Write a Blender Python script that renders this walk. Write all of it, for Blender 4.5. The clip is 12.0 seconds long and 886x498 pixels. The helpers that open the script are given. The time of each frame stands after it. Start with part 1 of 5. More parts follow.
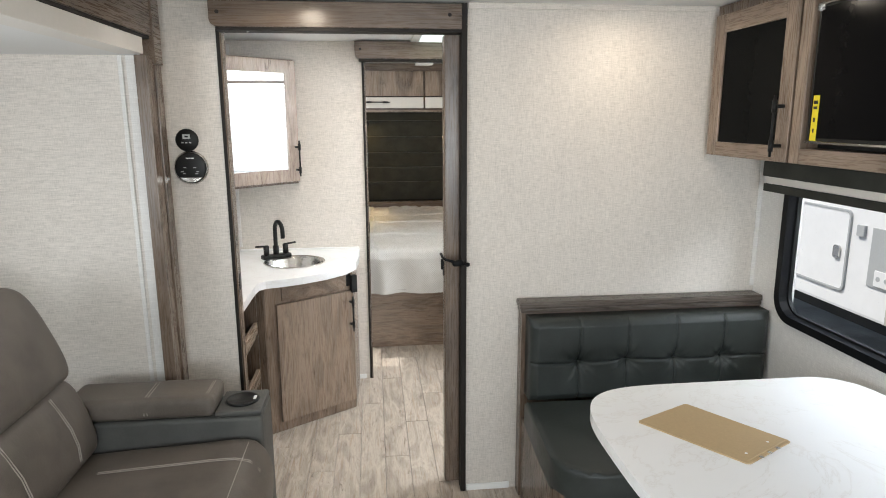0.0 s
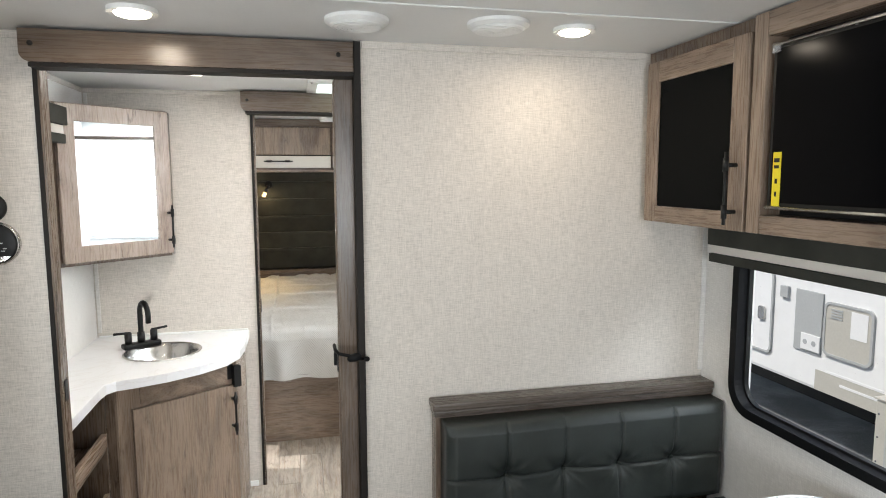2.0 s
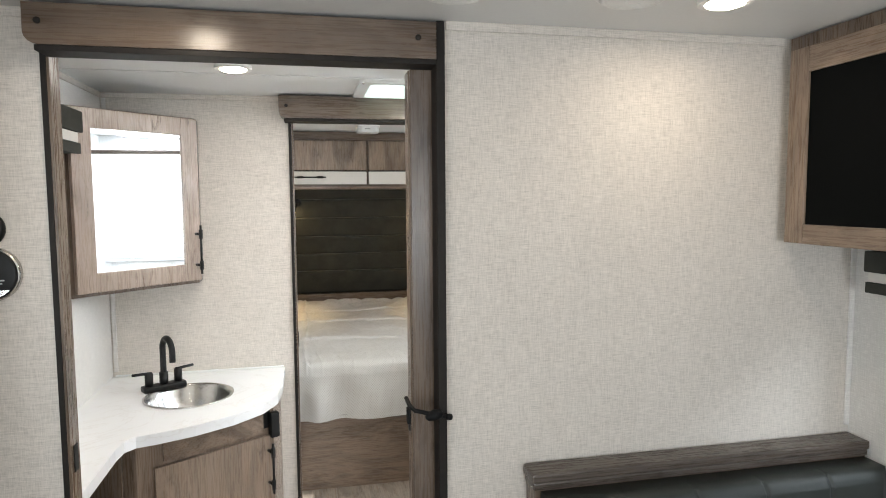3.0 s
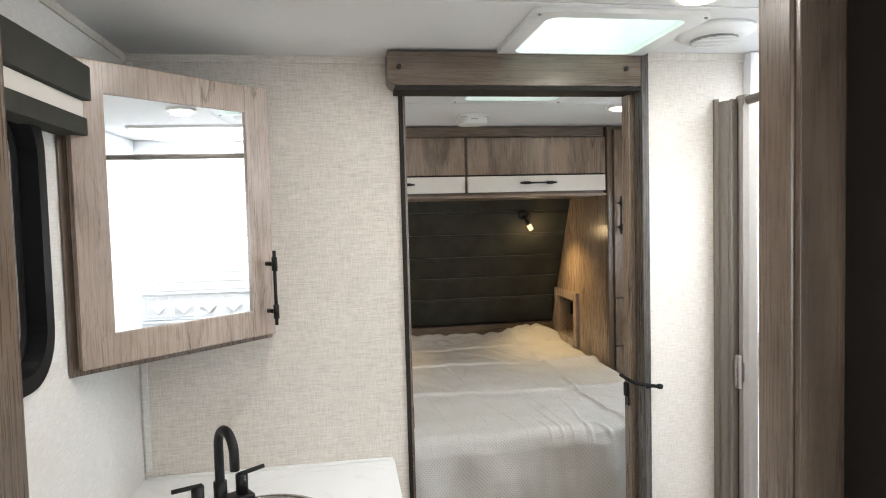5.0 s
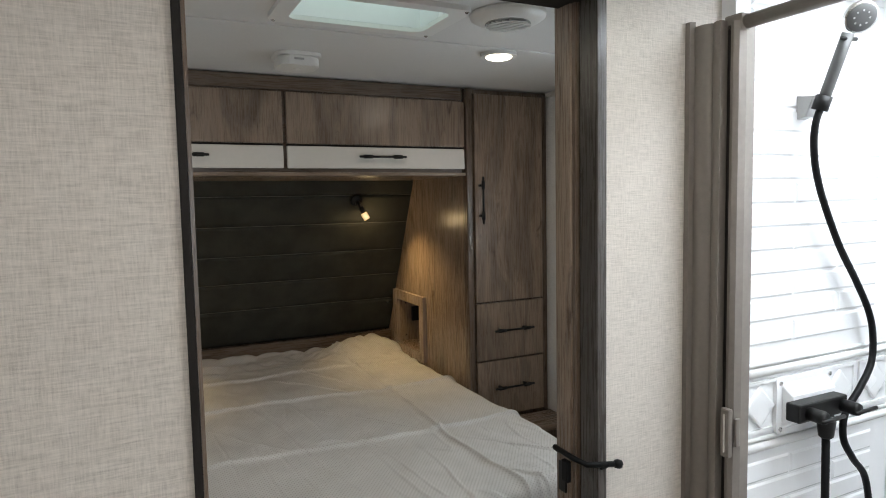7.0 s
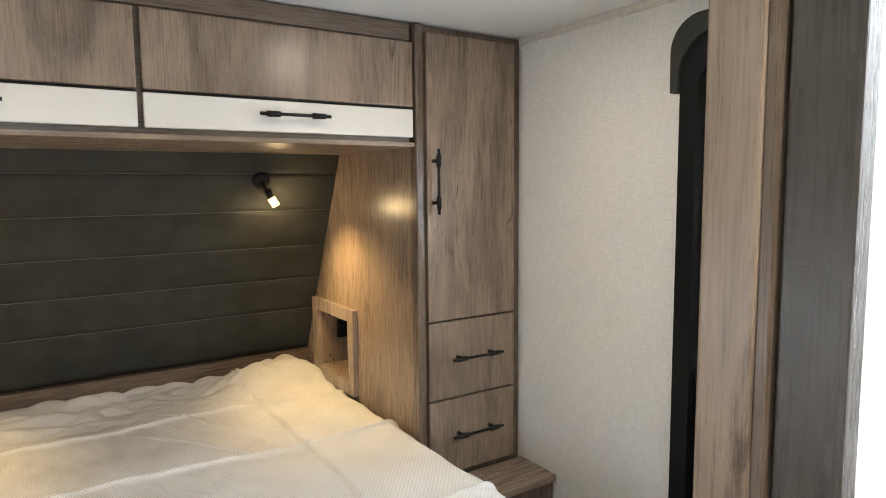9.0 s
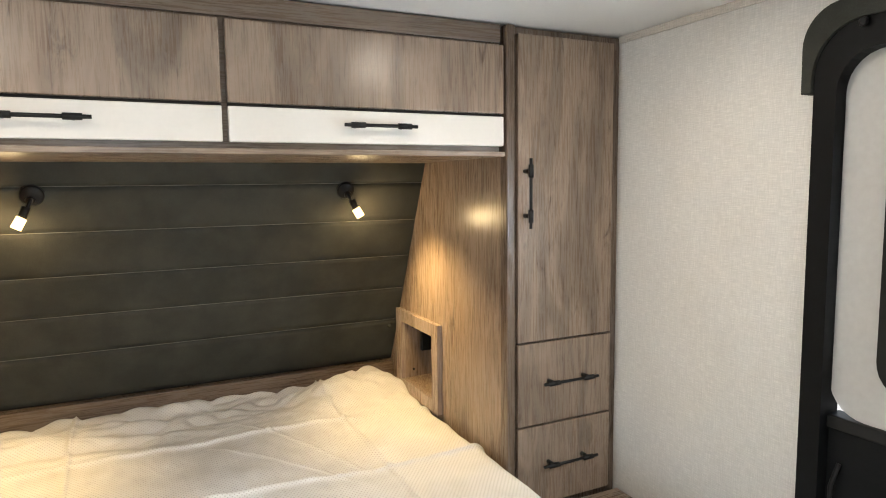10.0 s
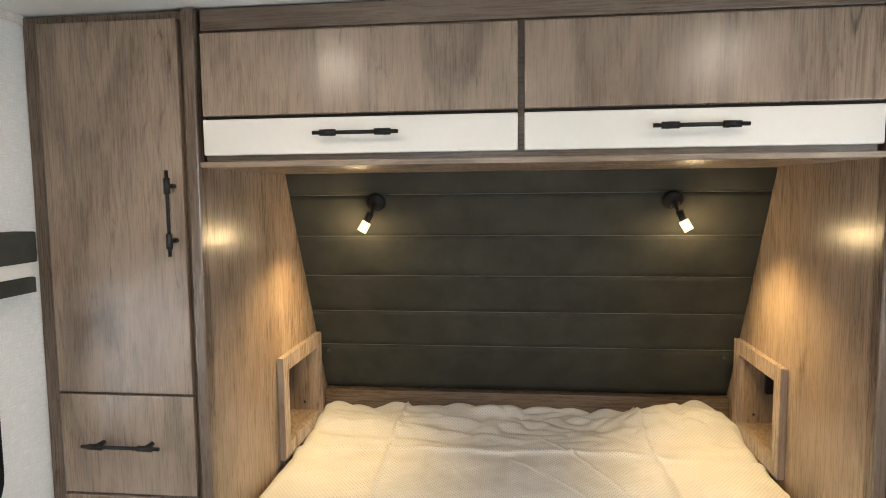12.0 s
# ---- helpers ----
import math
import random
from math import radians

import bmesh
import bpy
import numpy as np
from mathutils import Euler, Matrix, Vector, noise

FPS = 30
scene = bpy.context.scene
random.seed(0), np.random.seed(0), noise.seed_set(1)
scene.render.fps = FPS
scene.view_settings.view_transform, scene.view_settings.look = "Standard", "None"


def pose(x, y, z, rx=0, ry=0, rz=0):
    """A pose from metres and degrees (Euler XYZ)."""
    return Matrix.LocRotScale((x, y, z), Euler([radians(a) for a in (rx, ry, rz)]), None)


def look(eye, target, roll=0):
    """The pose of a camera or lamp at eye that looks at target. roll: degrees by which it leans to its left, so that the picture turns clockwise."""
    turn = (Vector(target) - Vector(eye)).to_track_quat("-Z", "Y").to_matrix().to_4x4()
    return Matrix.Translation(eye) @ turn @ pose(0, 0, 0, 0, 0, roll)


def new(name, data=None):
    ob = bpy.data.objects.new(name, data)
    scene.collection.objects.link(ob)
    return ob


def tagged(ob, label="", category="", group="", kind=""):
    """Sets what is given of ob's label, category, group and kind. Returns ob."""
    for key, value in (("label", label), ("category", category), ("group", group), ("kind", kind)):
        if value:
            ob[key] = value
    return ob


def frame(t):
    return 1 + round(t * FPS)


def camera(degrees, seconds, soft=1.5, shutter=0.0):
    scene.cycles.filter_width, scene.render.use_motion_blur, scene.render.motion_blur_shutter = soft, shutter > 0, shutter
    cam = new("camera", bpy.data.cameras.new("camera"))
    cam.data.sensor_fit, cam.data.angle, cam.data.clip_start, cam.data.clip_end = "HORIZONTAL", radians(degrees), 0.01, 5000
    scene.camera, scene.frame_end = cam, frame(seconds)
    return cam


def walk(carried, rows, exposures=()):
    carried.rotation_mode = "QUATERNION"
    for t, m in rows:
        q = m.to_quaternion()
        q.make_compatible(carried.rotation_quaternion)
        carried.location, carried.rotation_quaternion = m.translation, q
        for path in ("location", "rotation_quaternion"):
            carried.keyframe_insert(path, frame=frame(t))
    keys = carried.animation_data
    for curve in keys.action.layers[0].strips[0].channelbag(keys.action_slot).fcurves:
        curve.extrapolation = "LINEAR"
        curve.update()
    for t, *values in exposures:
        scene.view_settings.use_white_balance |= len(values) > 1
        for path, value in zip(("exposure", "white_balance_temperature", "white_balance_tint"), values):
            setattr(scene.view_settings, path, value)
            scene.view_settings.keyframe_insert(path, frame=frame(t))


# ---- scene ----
cam = camera(69.8, 12.0, 1.0)
PATH = [
    (0, (0.084, 0.19, 1.566), (0.295, 2.137, 1.161), -0.2),
    (0.5, (0.175, 0.243, 1.564), (0.407, 2.19, 1.169), -0.3),
    (1, (0.246, 0.388, 1.583), (0.608, 2.323, 1.23), -0.1),
    (1.5, (0.269, 0.489, 1.58), (0.696, 2.424, 1.313), -0.1),
    (2, (0.242, 0.641, 1.567), (0.686, 2.579, 1.344), -0.2),
    (2.5, (0.182, 0.856, 1.565), (0.619, 2.798, 1.374), -0.3),
    (3, (0.107, 1.075, 1.551), (0.519, 3.025, 1.389), -0.4),
    (3.2, (0.099, 1.184, 1.541), (0.486, 3.141, 1.397), -0.5),
    (4.8, (-0.127, 1.974, 1.547), (0.176, 3.948, 1.437), -1.3),
    (5, (-0.131, 2.054, 1.524), (0.173, 4.028, 1.421), -1.5),
    (5.5, (-0.09, 2.287, 1.519), (0.26, 4.254, 1.417), -1.5),
    (6, (-0.056, 2.475, 1.514), (0.4, 4.418, 1.396), -1.5),
    (6.5, (-0.04, 2.719, 1.509), (0.594, 4.611, 1.378), -1.1),
    (7, (-0.035, 2.876, 1.512), (0.844, 4.666, 1.358), -1.1),
    (7.2, (-0.031, 2.946, 1.511), (0.931, 4.691, 1.349), -1.1),
    (8.8, (0.252, 3.517, 1.503), (1.342, 5.183, 1.304), -0.5),
    (9, (0.25, 3.576, 1.498), (1.339, 5.242, 1.296), -0.5),
    (9.5, (0.267, 3.637, 1.515), (1.276, 5.351, 1.315), -0.6),
    (10, (0.293, 3.689, 1.536), (1.157, 5.481, 1.333), -0.7),
    (10.5, (0.379, 3.722, 1.544), (0.965, 5.624, 1.349), -0.8),
    (11, (0.447, 3.727, 1.548), (0.636, 5.709, 1.363), -0.7),
    (11.5, (0.487, 3.77, 1.55), (0.399, 5.76, 1.368), -0.7),
    (12, (0.479, 3.82, 1.549), (0.25, 5.799, 1.371), -0.6),
]
walk(cam, [(t, look(eye, target, roll)) for t, eye, target, roll in PATH],
     [(0, -0.02), (2, -0.05), (3.2, -0.18), (4.8, -0.25), (5.5, -0.8), (6.2, -1.15), (7.2, -1.15), (8.8, 0.1), (9.2, 0.38), (9.7, 0.58), (10.5, 0.54), (12.0, 0.42)])

# ---- world, sun, large lights ----
world = bpy.data.worlds.new("sky")
scene.world = world
world.use_nodes = True
wn = world.node_tree.nodes
sky = wn.new("ShaderNodeTexSky")
sky.sky_type, sky.sun_disc = "NISHITA", False
sky.sun_elevation, sky.sun_rotation = radians(52), radians(-80)
wn["Background"].inputs["Strength"].default_value = 0.15
world.node_tree.links.new(sky.outputs[0], wn["Background"].inputs["Color"])
sun = new("sun", bpy.data.lights.new("sun", "SUN"))
sun.data.energy, sun.data.angle, sun.data.color = 3.6, radians(0.6), (1, 0.96, 0.9)
sun.matrix_world = look((-6, 1, 8), (0, 0, 0))


def area(name, eye, target, w, h, watts, color=(1, 1, 1)):
    lamp = bpy.data.lights.new(name, "AREA")
    lamp.shape, lamp.size, lamp.size_y, lamp.energy, lamp.color = "RECTANGLE", w, h, watts, color
    ob = new(name, lamp)
    ob.matrix_world = look(eye, target)
    return ob


def spot_disc(name, x, y, z, size, watts, color):
    lamp = bpy.data.lights.new(name, "AREA")
    lamp.shape, lamp.size, lamp.energy, lamp.color, lamp.spread = "DISK", size, watts, color, radians(178)
    ob = new(name, lamp)
    ob.location = (x, y, z)
    return ob


DAY = (0.88, 0.95, 1.0)
WARM = (1.0, 0.87, 0.71)
BATH_WHITE = (1.0, 0.94, 0.88)
XL, XR, ZC = -0.70, 1.665, 1.98
Y1, Y2, YW = 2.63, 3.885, 5.26
# Added fill from the unseen rear end; the window there is assumed.
area("rear_daylight_fill", (0.5, -2.14, 1.25), (0.5, 0, 1.1), 1.7, 0.9, 66, DAY)
# Added fill brightening the slide-out; no window is known on that side.
area("slide_daylight_fill", (-1.60, 0.7, 1.25), (0, 0.7, 1.15), 1.5, 0.6, 32, DAY)
area("dinette_window_light", (2.02, 1.65, 1.78), (1.15, 1.65, 0.80), 1.4, 0.5, 20, DAY)
area("bath_skylight_light", (0.515, 3.62, 2.09), (0.515, 3.62, 0), 0.34, 0.31, 0.9, (0.72, 1.0, 0.88))
area("shower_skylight_light", (1.33, 3.27, 2.09), (1.33, 3.27, 0), 0.46, 0.6, 36, (0.87, 0.94, 1.0))
area("bed_skylight_light", (0.52, 4.395, 2.09), (0.52, 4.395, 0), 0.36, 0.20, 0.45, (0.74, 1.0, 0.90))
area("bed_window_light", (XL - 0.04, 4.62, 1.08), (1, 4.62, 0.9), 0.8, 0.42, 2.0, DAY)
area("door_window_light", (XR + 0.035, 4.25, 1.375), (0.2, 4.55, 0.85), 0.32, 0.46, 9.5, (0.80, 0.91, 1.0))
# The last entry is an added, unseen lounge light that brightens the near end.
DOWNLIGHTS = [(-0.137, 2.375, 1.8), (1.008, 2.34, 1.7), (-0.12, 3.265, 4.0), (0.62, 3.31, 4.6), (1.06, 4.67, 2.0), (-0.08, 4.67, 2.0), (0.45, 0.2, 1.6)]
for dx, dy, dw in DOWNLIGHTS:
    spot_disc("downlight_bulb", dx, dy, ZC - 0.022, 0.075, dw, BATH_WHITE if 2.7 < dy < 3.9 else WARM)

# ---- materials ----


class Mat:
    """A node material with a principled shader and short ways to drive it."""

    def __init__(self, name, color=(0.8, 0.8, 0.8), rough=0.5, metal=0.0, spec=0.5):
        self.m = bpy.data.materials.new(name)
        self.m.use_nodes = True
        self.t = self.m.node_tree
        self.b = self.t.nodes["Principled BSDF"]
        self.set("Base Color", (*color, 1))
        self.set("Roughness", rough)
        self.set("Metallic", metal)
        self.set("Specular IOR Level", spec)

    def set(self, key, value):
        self.b.inputs[key].default_value = value
        return self

    def node(self, kind, **inputs):
        n = self.t.nodes.new(kind)
        for k, v in inputs.items():
            self.feed(n.inputs[k.replace("_", " ")], v)
        return n

    def feed(self, socket, v):
        if hasattr(v, "is_output"):
            self.t.links.new(v, socket)
        else:
            socket.default_value = v

    def coords(self, scale=(1, 1, 1), vary=True):
        c = self.node("ShaderNodeTexCoord")
        out = c.outputs["Object"]
        if vary:
            info = self.node("ShaderNodeObjectInfo")
            comb = self.node("ShaderNodeVectorMath")
            comb.operation = "MULTIPLY"
            self.feed(comb.inputs[0], info.outputs["Random"])
            comb.inputs[1].default_value = (7.3, 11.1, 5.7)
            add = self.node("ShaderNodeVectorMath")
            self.feed(add.inputs[0], out)
            self.feed(add.inputs[1], comb.outputs[0])
            out = add.outputs[0]
        m = self.node("ShaderNodeMapping")
        self.feed(m.inputs["Vector"], out)
        m.inputs["Scale"].default_value = scale
        return m.outputs[0]

    def noise(self, vec, scale=5, detail=4, rough=0.55, distort=0.0):
        n = self.node("ShaderNodeTexNoise", Vector=vec, Scale=scale, Detail=detail, Roughness=rough, Distortion=distort)
        return n.outputs["Fac"]

    def ramp(self, fac, stops):
        r = self.node("ShaderNodeValToRGB", Fac=fac)
        e = r.color_ramp.elements
        while len(e) < len(stops):
            e.new(0.5)
        for el, (p, c) in zip(e, stops):
            el.position, el.color = p, (*c, 1)
        return r.outputs["Color"]

    def mix(self, a, b, fac, mode="MIX"):
        n = self.t.nodes.new("ShaderNodeMix")
        n.data_type, n.blend_type = "RGBA", mode
        self.feed(n.inputs[0], fac)
        self.feed(n.inputs[6], a if hasattr(a, "is_output") else (*a, 1))
        self.feed(n.inputs[7], b if hasattr(b, "is_output") else (*b, 1))
        return n.outputs[2]

    def math(self, op, a, b=0.0):
        n = self.t.nodes.new("ShaderNodeMath")
        n.operation = op
        self.feed(n.inputs[0], a)
        self.feed(n.inputs[1], b)
        return n.outputs[0]

    def color(self, socket):
        self.feed(self.b.inputs["Base Color"], socket)
        return self

    def rough(self, socket):
        self.feed(self.b.inputs["Roughness"], socket)
        return self

    def bump(self, fac, strength=0.2, distance=0.002):
        n = self.node("ShaderNodeBump", Height=fac, Strength=strength, Distance=distance)
        self.t.links.new(n.outputs[0], self.b.inputs["Normal"])
        return self


def wood(name, light, mid, dark, axis="z", rough=0.3, bump=0.10, k=1.0, contrast=0.13):
    """Oak laminate: long uneven figure, dark streaks and knots, fine pores, and level saw marks in the relief."""
    m = Mat(name, rough=rough, spec=0.5)

    def along(a, b):
        return {"x": (b, a, a), "y": (a, b, a), "z": (a, a, b)}[axis]

    soft = tuple(0.30 * p + 0.70 * q for p, q in zip(mid, dark))
    broad = m.noise(m.coords(along(7.0 * k, 1.5 * k)), 1.0, 4, 0.58, 1.3)
    streak = m.noise(m.coords(along(44 * k, 3.0 * k)), 1.0, 5, 0.62, 0.8)
    pores = m.noise(m.coords(along(260 * k, 9 * k)), 1.0, 3, 0.65)
    saw = m.noise(m.coords(along(7, 420)), 1.0, 2, 0.6)
    c1 = m.ramp(broad, [(0.26, soft), (0.42, mid), (0.54, light), (0.66, mid), (0.84, soft)])
    c2 = m.ramp(streak, [(0.30, tuple(0.8 * a / max(dark) for a in dark)), (0.45, (0.93, 0.92, 0.91)), (0.6, (1.06, 1.06, 1.06))])
    col = m.mix(c1, c2, min(1.0, contrast * 1.4), "MULTIPLY")
    g = m.ramp(pores, [(0.30, (0.50, 0.46, 0.43)), (0.46, (1, 1, 1)), (0.7, (1.06, 1.06, 1.06))])
    col = m.mix(col, g, 0.15 * k, "MULTIPLY")
    h = m.ramp(saw, [(0.3, (0.90, 0.90, 0.90)), (0.65, (1.05, 1.05, 1.05))])
    blot = m.noise(m.coords(along(30 * k, 5.0 * k)), 1.0, 5, 0.66, 1.4)
    col = m.mix(col, m.ramp(blot, [(0.29, (0.24, 0.20, 0.17)), (0.37, (0.76, 0.74, 0.72)), (0.47, (1, 1, 1))]), 0.75, "MULTIPLY")
    fleck = m.noise(m.coords(along(170 * k, 24 * k)), 1.0, 4, 0.7)
    col = m.mix(col, m.ramp(fleck, [(0.30, (0.36, 0.32, 0.29)), (0.42, (1, 1, 1)), (0.68, (1.07, 1.07, 1.07))]), 0.22, "MULTIPLY")
    m.color(m.mix(col, h, 0.3, "MULTIPLY"))
    m.rough(m.math("ADD", m.math("MULTIPLY", pores, 0.2), rough - 0.12))
    m.bump(m.math("ADD", m.math("MULTIPLY", saw, 0.9), m.math("MULTIPLY", pores, 0.15)), bump * 1.5, 0.0010)
    return m.m


def linen(name, base, dark, rough=0.75):
    """Wallcovering with a woven look: short level and upright threads."""
    m = Mat(name, rough=rough, spec=0.3)
    h = m.noise(m.coords((30, 30, 420), False), 1.0, 3, 0.62)
    u = m.noise(m.coords((420, 420, 38), False), 1.0, 3, 0.62)
    big = m.noise(m.coords((2, 2, 2), False), 1.5, 3)
    f2 = m.math("ADD", m.math("MULTIPLY", h, 0.56), m.math("MULTIPLY", u, 0.44))
    c = m.ramp(f2, [(0.33, dark), (0.50, base), (0.66, tuple(min(0.93, 1.17 * b) for b in base))])
    m.color(m.mix(c, m.ramp(big, [(0.3, (0.95, 0.95, 0.95)), (0.7, (1.02, 1.02, 1.02))]), 0.8, "MULTIPLY"))
    m.bump(f2, 0.45, 0.0012)
    return m.m


def leather(name, a, b, rough=0.5, spec=0.4):
    m = Mat(name, rough=rough, spec=spec)
    n = m.noise(m.coords((1, 1, 1)), 340, 3, 0.6)
    big = m.noise(m.coords((1, 1, 1)), 9, 4)
    vor = m.node("ShaderNodeTexVoronoi", Vector=m.coords((1, 1, 1)), Scale=420.0)
    m.color(m.mix(m.ramp(big, [(0.36, a), (0.64, b)]), m.ramp(n, [(0.3, (0.75, 0.75, 0.75)), (0.7, (1.1, 1.1, 1.1))]), 0.6, "MULTIPLY"))
    m.rough(m.math("ADD", m.math("MULTIPLY", big, 0.3), rough - 0.15))
    crease = m.noise(m.coords((1, 1, 1)), 55, 5, 0.6, 1.2)
    m.bump(m.math("ADD", vor.outputs["Distance"], m.math("MULTIPLY", crease, 1.6)), 0.35, 0.0014)
    return m.m


def paint(name, col, rough=0.5, grain=0.05, scale=60, metal=0.0, spec=0.5):
    m = Mat(name, col, rough, metal, spec)
    n = m.noise(m.coords((1, 1, 1)), scale, 4)
    big = m.noise(m.coords((1, 1, 1)), 3.0, 4)
    m.color(m.mix(m.ramp(n, [(0.25, tuple(c * (1 - grain) for c in col)), (0.75, tuple(min(1, c * (1 + grain)) for c in col))]),
                  m.ramp(big, [(0.3, (0.95, 0.95, 0.95)), (0.7, (1.0, 1.0, 1.0))]), 0.7, "MULTIPLY"))
    m.rough(m.math("ADD", m.math("MULTIPLY", big, 0.15), rough - 0.07))
    m.bump(n, 0.06, 0.001)
    return m.m


def marble(name):
    m = Mat(name, rough=0.22)
    v = m.coords((1, 1, 1), False)
    n = m.noise(v, 2.2, 7, 0.62, 1.6)
    vein = m.math("ABSOLUTE", m.math("SUBTRACT", n, 0.5))
    cloud = m.noise(v, 4, 4)
    c = m.ramp(vein, [(0.0, (0.785, 0.77, 0.755)), (0.005, (0.84, 0.835, 0.83)), (0.018, (0.86, 0.86, 0.86))])
    m.color(m.mix(c, m.ramp(cloud, [(0.3, (0.975, 0.975, 0.98)), (0.7, (1, 1, 1))]), 0.8, "MULTIPLY"))
    m.rough(m.math("ADD", m.math("MULTIPLY", cloud, 0.15), 0.16))
    return m.m


def coverlet(name):
    """Cream cotton with a fine dotted weave."""
    m = Mat(name, rough=0.85, spec=0.2)
    v = m.coords((1, 1, 1), False)
    sep = m.node("ShaderNodeSeparateXYZ", Vector=v)
    sx = m.math("SINE", m.math("MULTIPLY", sep.outputs[0], 520.0))
    sy = m.math("SINE", m.math("MULTIPLY", m.math("ADD", sep.outputs[1], sep.outputs[2]), 400.0))
    dots = m.math("GREATER_THAN", m.math("MULTIPLY", sx, sy), 0.55)
    n = m.noise(v, 7, 4)
    base = m.ramp(n, [(0.3, (0.57, 0.555, 0.53)), (0.7, (0.66, 0.645, 0.62))])
    m.color(m.mix(base, (0.36, 0.33, 0.29), m.math("MULTIPLY", dots, 0.6)))
    wr = m.noise(v, 18, 6, 0.62, 0.9)
    m.bump(m.math("ADD", m.math("MULTIPLY", dots, 0.2), m.math("MULTIPLY", wr, 0.7)), 0.5, 0.006)
    return m.m


def glow(name, col, strength):
    m = Mat(name, col, 0.4)
    m.set("Emission Color", (*col, 1)).set("Emission Strength", strength)
    return m.m


def asphalt(name):
    m = Mat(name, rough=0.9)
    v = m.coords((1, 1, 1), False)
    a, b = m.noise(v, 90, 5, 0.7), m.noise(v, 1.3, 5, 0.6, 0.6)
    m.color(m.mix(m.ramp(a, [(0.3, (0.15, 0.152, 0.155)), (0.62, (0.34, 0.338, 0.335)), (0.75, (0.62, 0.61, 0.6))]), m.ramp(b, [(0.42, (0.7, 0.7, 0.7)), (0.7, (1.35, 1.38, 1.4))]), 1.0, "MULTIPLY"))
    m.bump(a, 0.6, 0.01)
    return m.m


OAK_L, OAK_M, OAK_D = (0.278, 0.206, 0.153), (0.200, 0.146, 0.107), (0.092, 0.066, 0.048)
M_OAK = wood("oak_laminate", OAK_L, OAK_M, OAK_D, "z")
M_OAK_X = wood("oak_laminate_level", OAK_L, OAK_M, OAK_D, "x")
M_OAK_Y = wood("oak_laminate_long", OAK_L, OAK_M, OAK_D, "y")
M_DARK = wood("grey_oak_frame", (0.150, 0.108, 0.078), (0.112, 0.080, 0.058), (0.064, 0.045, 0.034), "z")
M_DARK_X = wood("grey_oak_frame_level", (0.150, 0.108, 0.078), (0.112, 0.080, 0.058), (0.064, 0.045, 0.034), "x")
M_LEDGE = wood("dark_grey_ledge", (0.095, 0.076, 0.062), (0.072, 0.057, 0.046), (0.042, 0.033, 0.026), "x")
M_STRIP = wood("dark_grey_strip", (0.062, 0.053, 0.045), (0.048, 0.041, 0.035), (0.030, 0.025, 0.021), "z")
M_LEAF = wood("door_leaf_oak", (0.205, 0.152, 0.112), (0.155, 0.113, 0.082), (0.085, 0.061, 0.045), "z")
M_EDGE = wood("pale_door_edge", (0.335, 0.262, 0.215), (0.275, 0.212, 0.172), (0.18, 0.137, 0.11), "z")
M_DARK_Y = wood("grey_oak_frame_long", (0.150, 0.108, 0.078), (0.112, 0.080, 0.058), (0.064, 0.045, 0.034), "y")
M_ESPRESSO = paint("espresso_trim", (0.016, 0.013, 0.011), 0.6, 0.15, 90, 0.0, 0.22)
M_LINEN = linen("linen_wallcovering", (0.622, 0.576, 0.522), (0.475, 0.436, 0.390))
M_LINEN_PALE = linen("pale_wallcovering", (0.69, 0.67, 0.64), (0.615, 0.595, 0.565))
M_CEIL = paint("ceiling_panel", (0.74, 0.74, 0.73), 0.55, 0.02, 150)
M_WHITE = paint("white_plastic", (0.80, 0.80, 0.78), 0.35, 0.02, 80)
M_GLOSSWHITE = paint("white_acrylic", (0.86, 0.87, 0.88), 0.25, 0.01, 40)
M_OFFWHITE = paint("white_drawer_front", (0.68, 0.645, 0.595), 0.35, 0.02, 80)
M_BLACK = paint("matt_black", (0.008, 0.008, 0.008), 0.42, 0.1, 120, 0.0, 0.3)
M_BRONZE = paint("dark_bronze", (0.05, 0.042, 0.036), 0.3, 0.1, 90, 0.7)
M_RUBBER = paint("black_rubber", (0.0065, 0.0068, 0.0075), 0.5, 0.1, 60, 0.0, 0.14)
M_GREENLEATHER = leather("charcoal_green_vinyl", (0.021, 0.0255, 0.0235), (0.031, 0.037, 0.0345), 0.42, 0.42)
M_SOFA = leather("grey_brown_vinyl", (0.100, 0.084, 0.070), (0.146, 0.124, 0.105), 0.44)
M_SOFASIDE = leather("dark_grey_vinyl", (0.068, 0.068, 0.064), (0.088, 0.088, 0.082), 0.5)
M_SEAM = paint("dark_piping", (0.15, 0.145, 0.125), 0.8)
M_STITCH = paint("grey_thread", (0.34, 0.31, 0.275), 0.8)
M_MARBLE = marble("white_marble_laminate")
M_STEEL = paint("brushed_steel", (0.62, 0.61, 0.59), 0.25, 0.08, 200, 1.0)
M_TAUPE = paint("taupe_metal", (0.205, 0.18, 0.158), 0.45, 0.06, 90, 0.2)
M_HEADBOARD = leather("charcoal_upholstery", (0.037, 0.038, 0.032), (0.054, 0.054, 0.046), 0.85, 0.2)
M_COVER = coverlet("cream_coverlet")
M_PLANK = wood("vinyl_plank", (0.50, 0.44, 0.375), (0.385, 0.33, 0.275), (0.22, 0.182, 0.15), "y", 0.36, 0.1, 1.7, 0.62)
M_ASPHALT = asphalt("asphalt")
M_TAN = paint("tan_card", (0.45, 0.325, 0.175), 0.55, 0.05, 160)
M_YELLOW = paint("yellow_label", (0.85, 0.68, 0.02), 0.5, 0.03)
M_SMOKEGLASS = paint("smoked_glass", (0.004, 0.0045, 0.0045), 0.12, 0.05, 30, 0.0, 0.03)
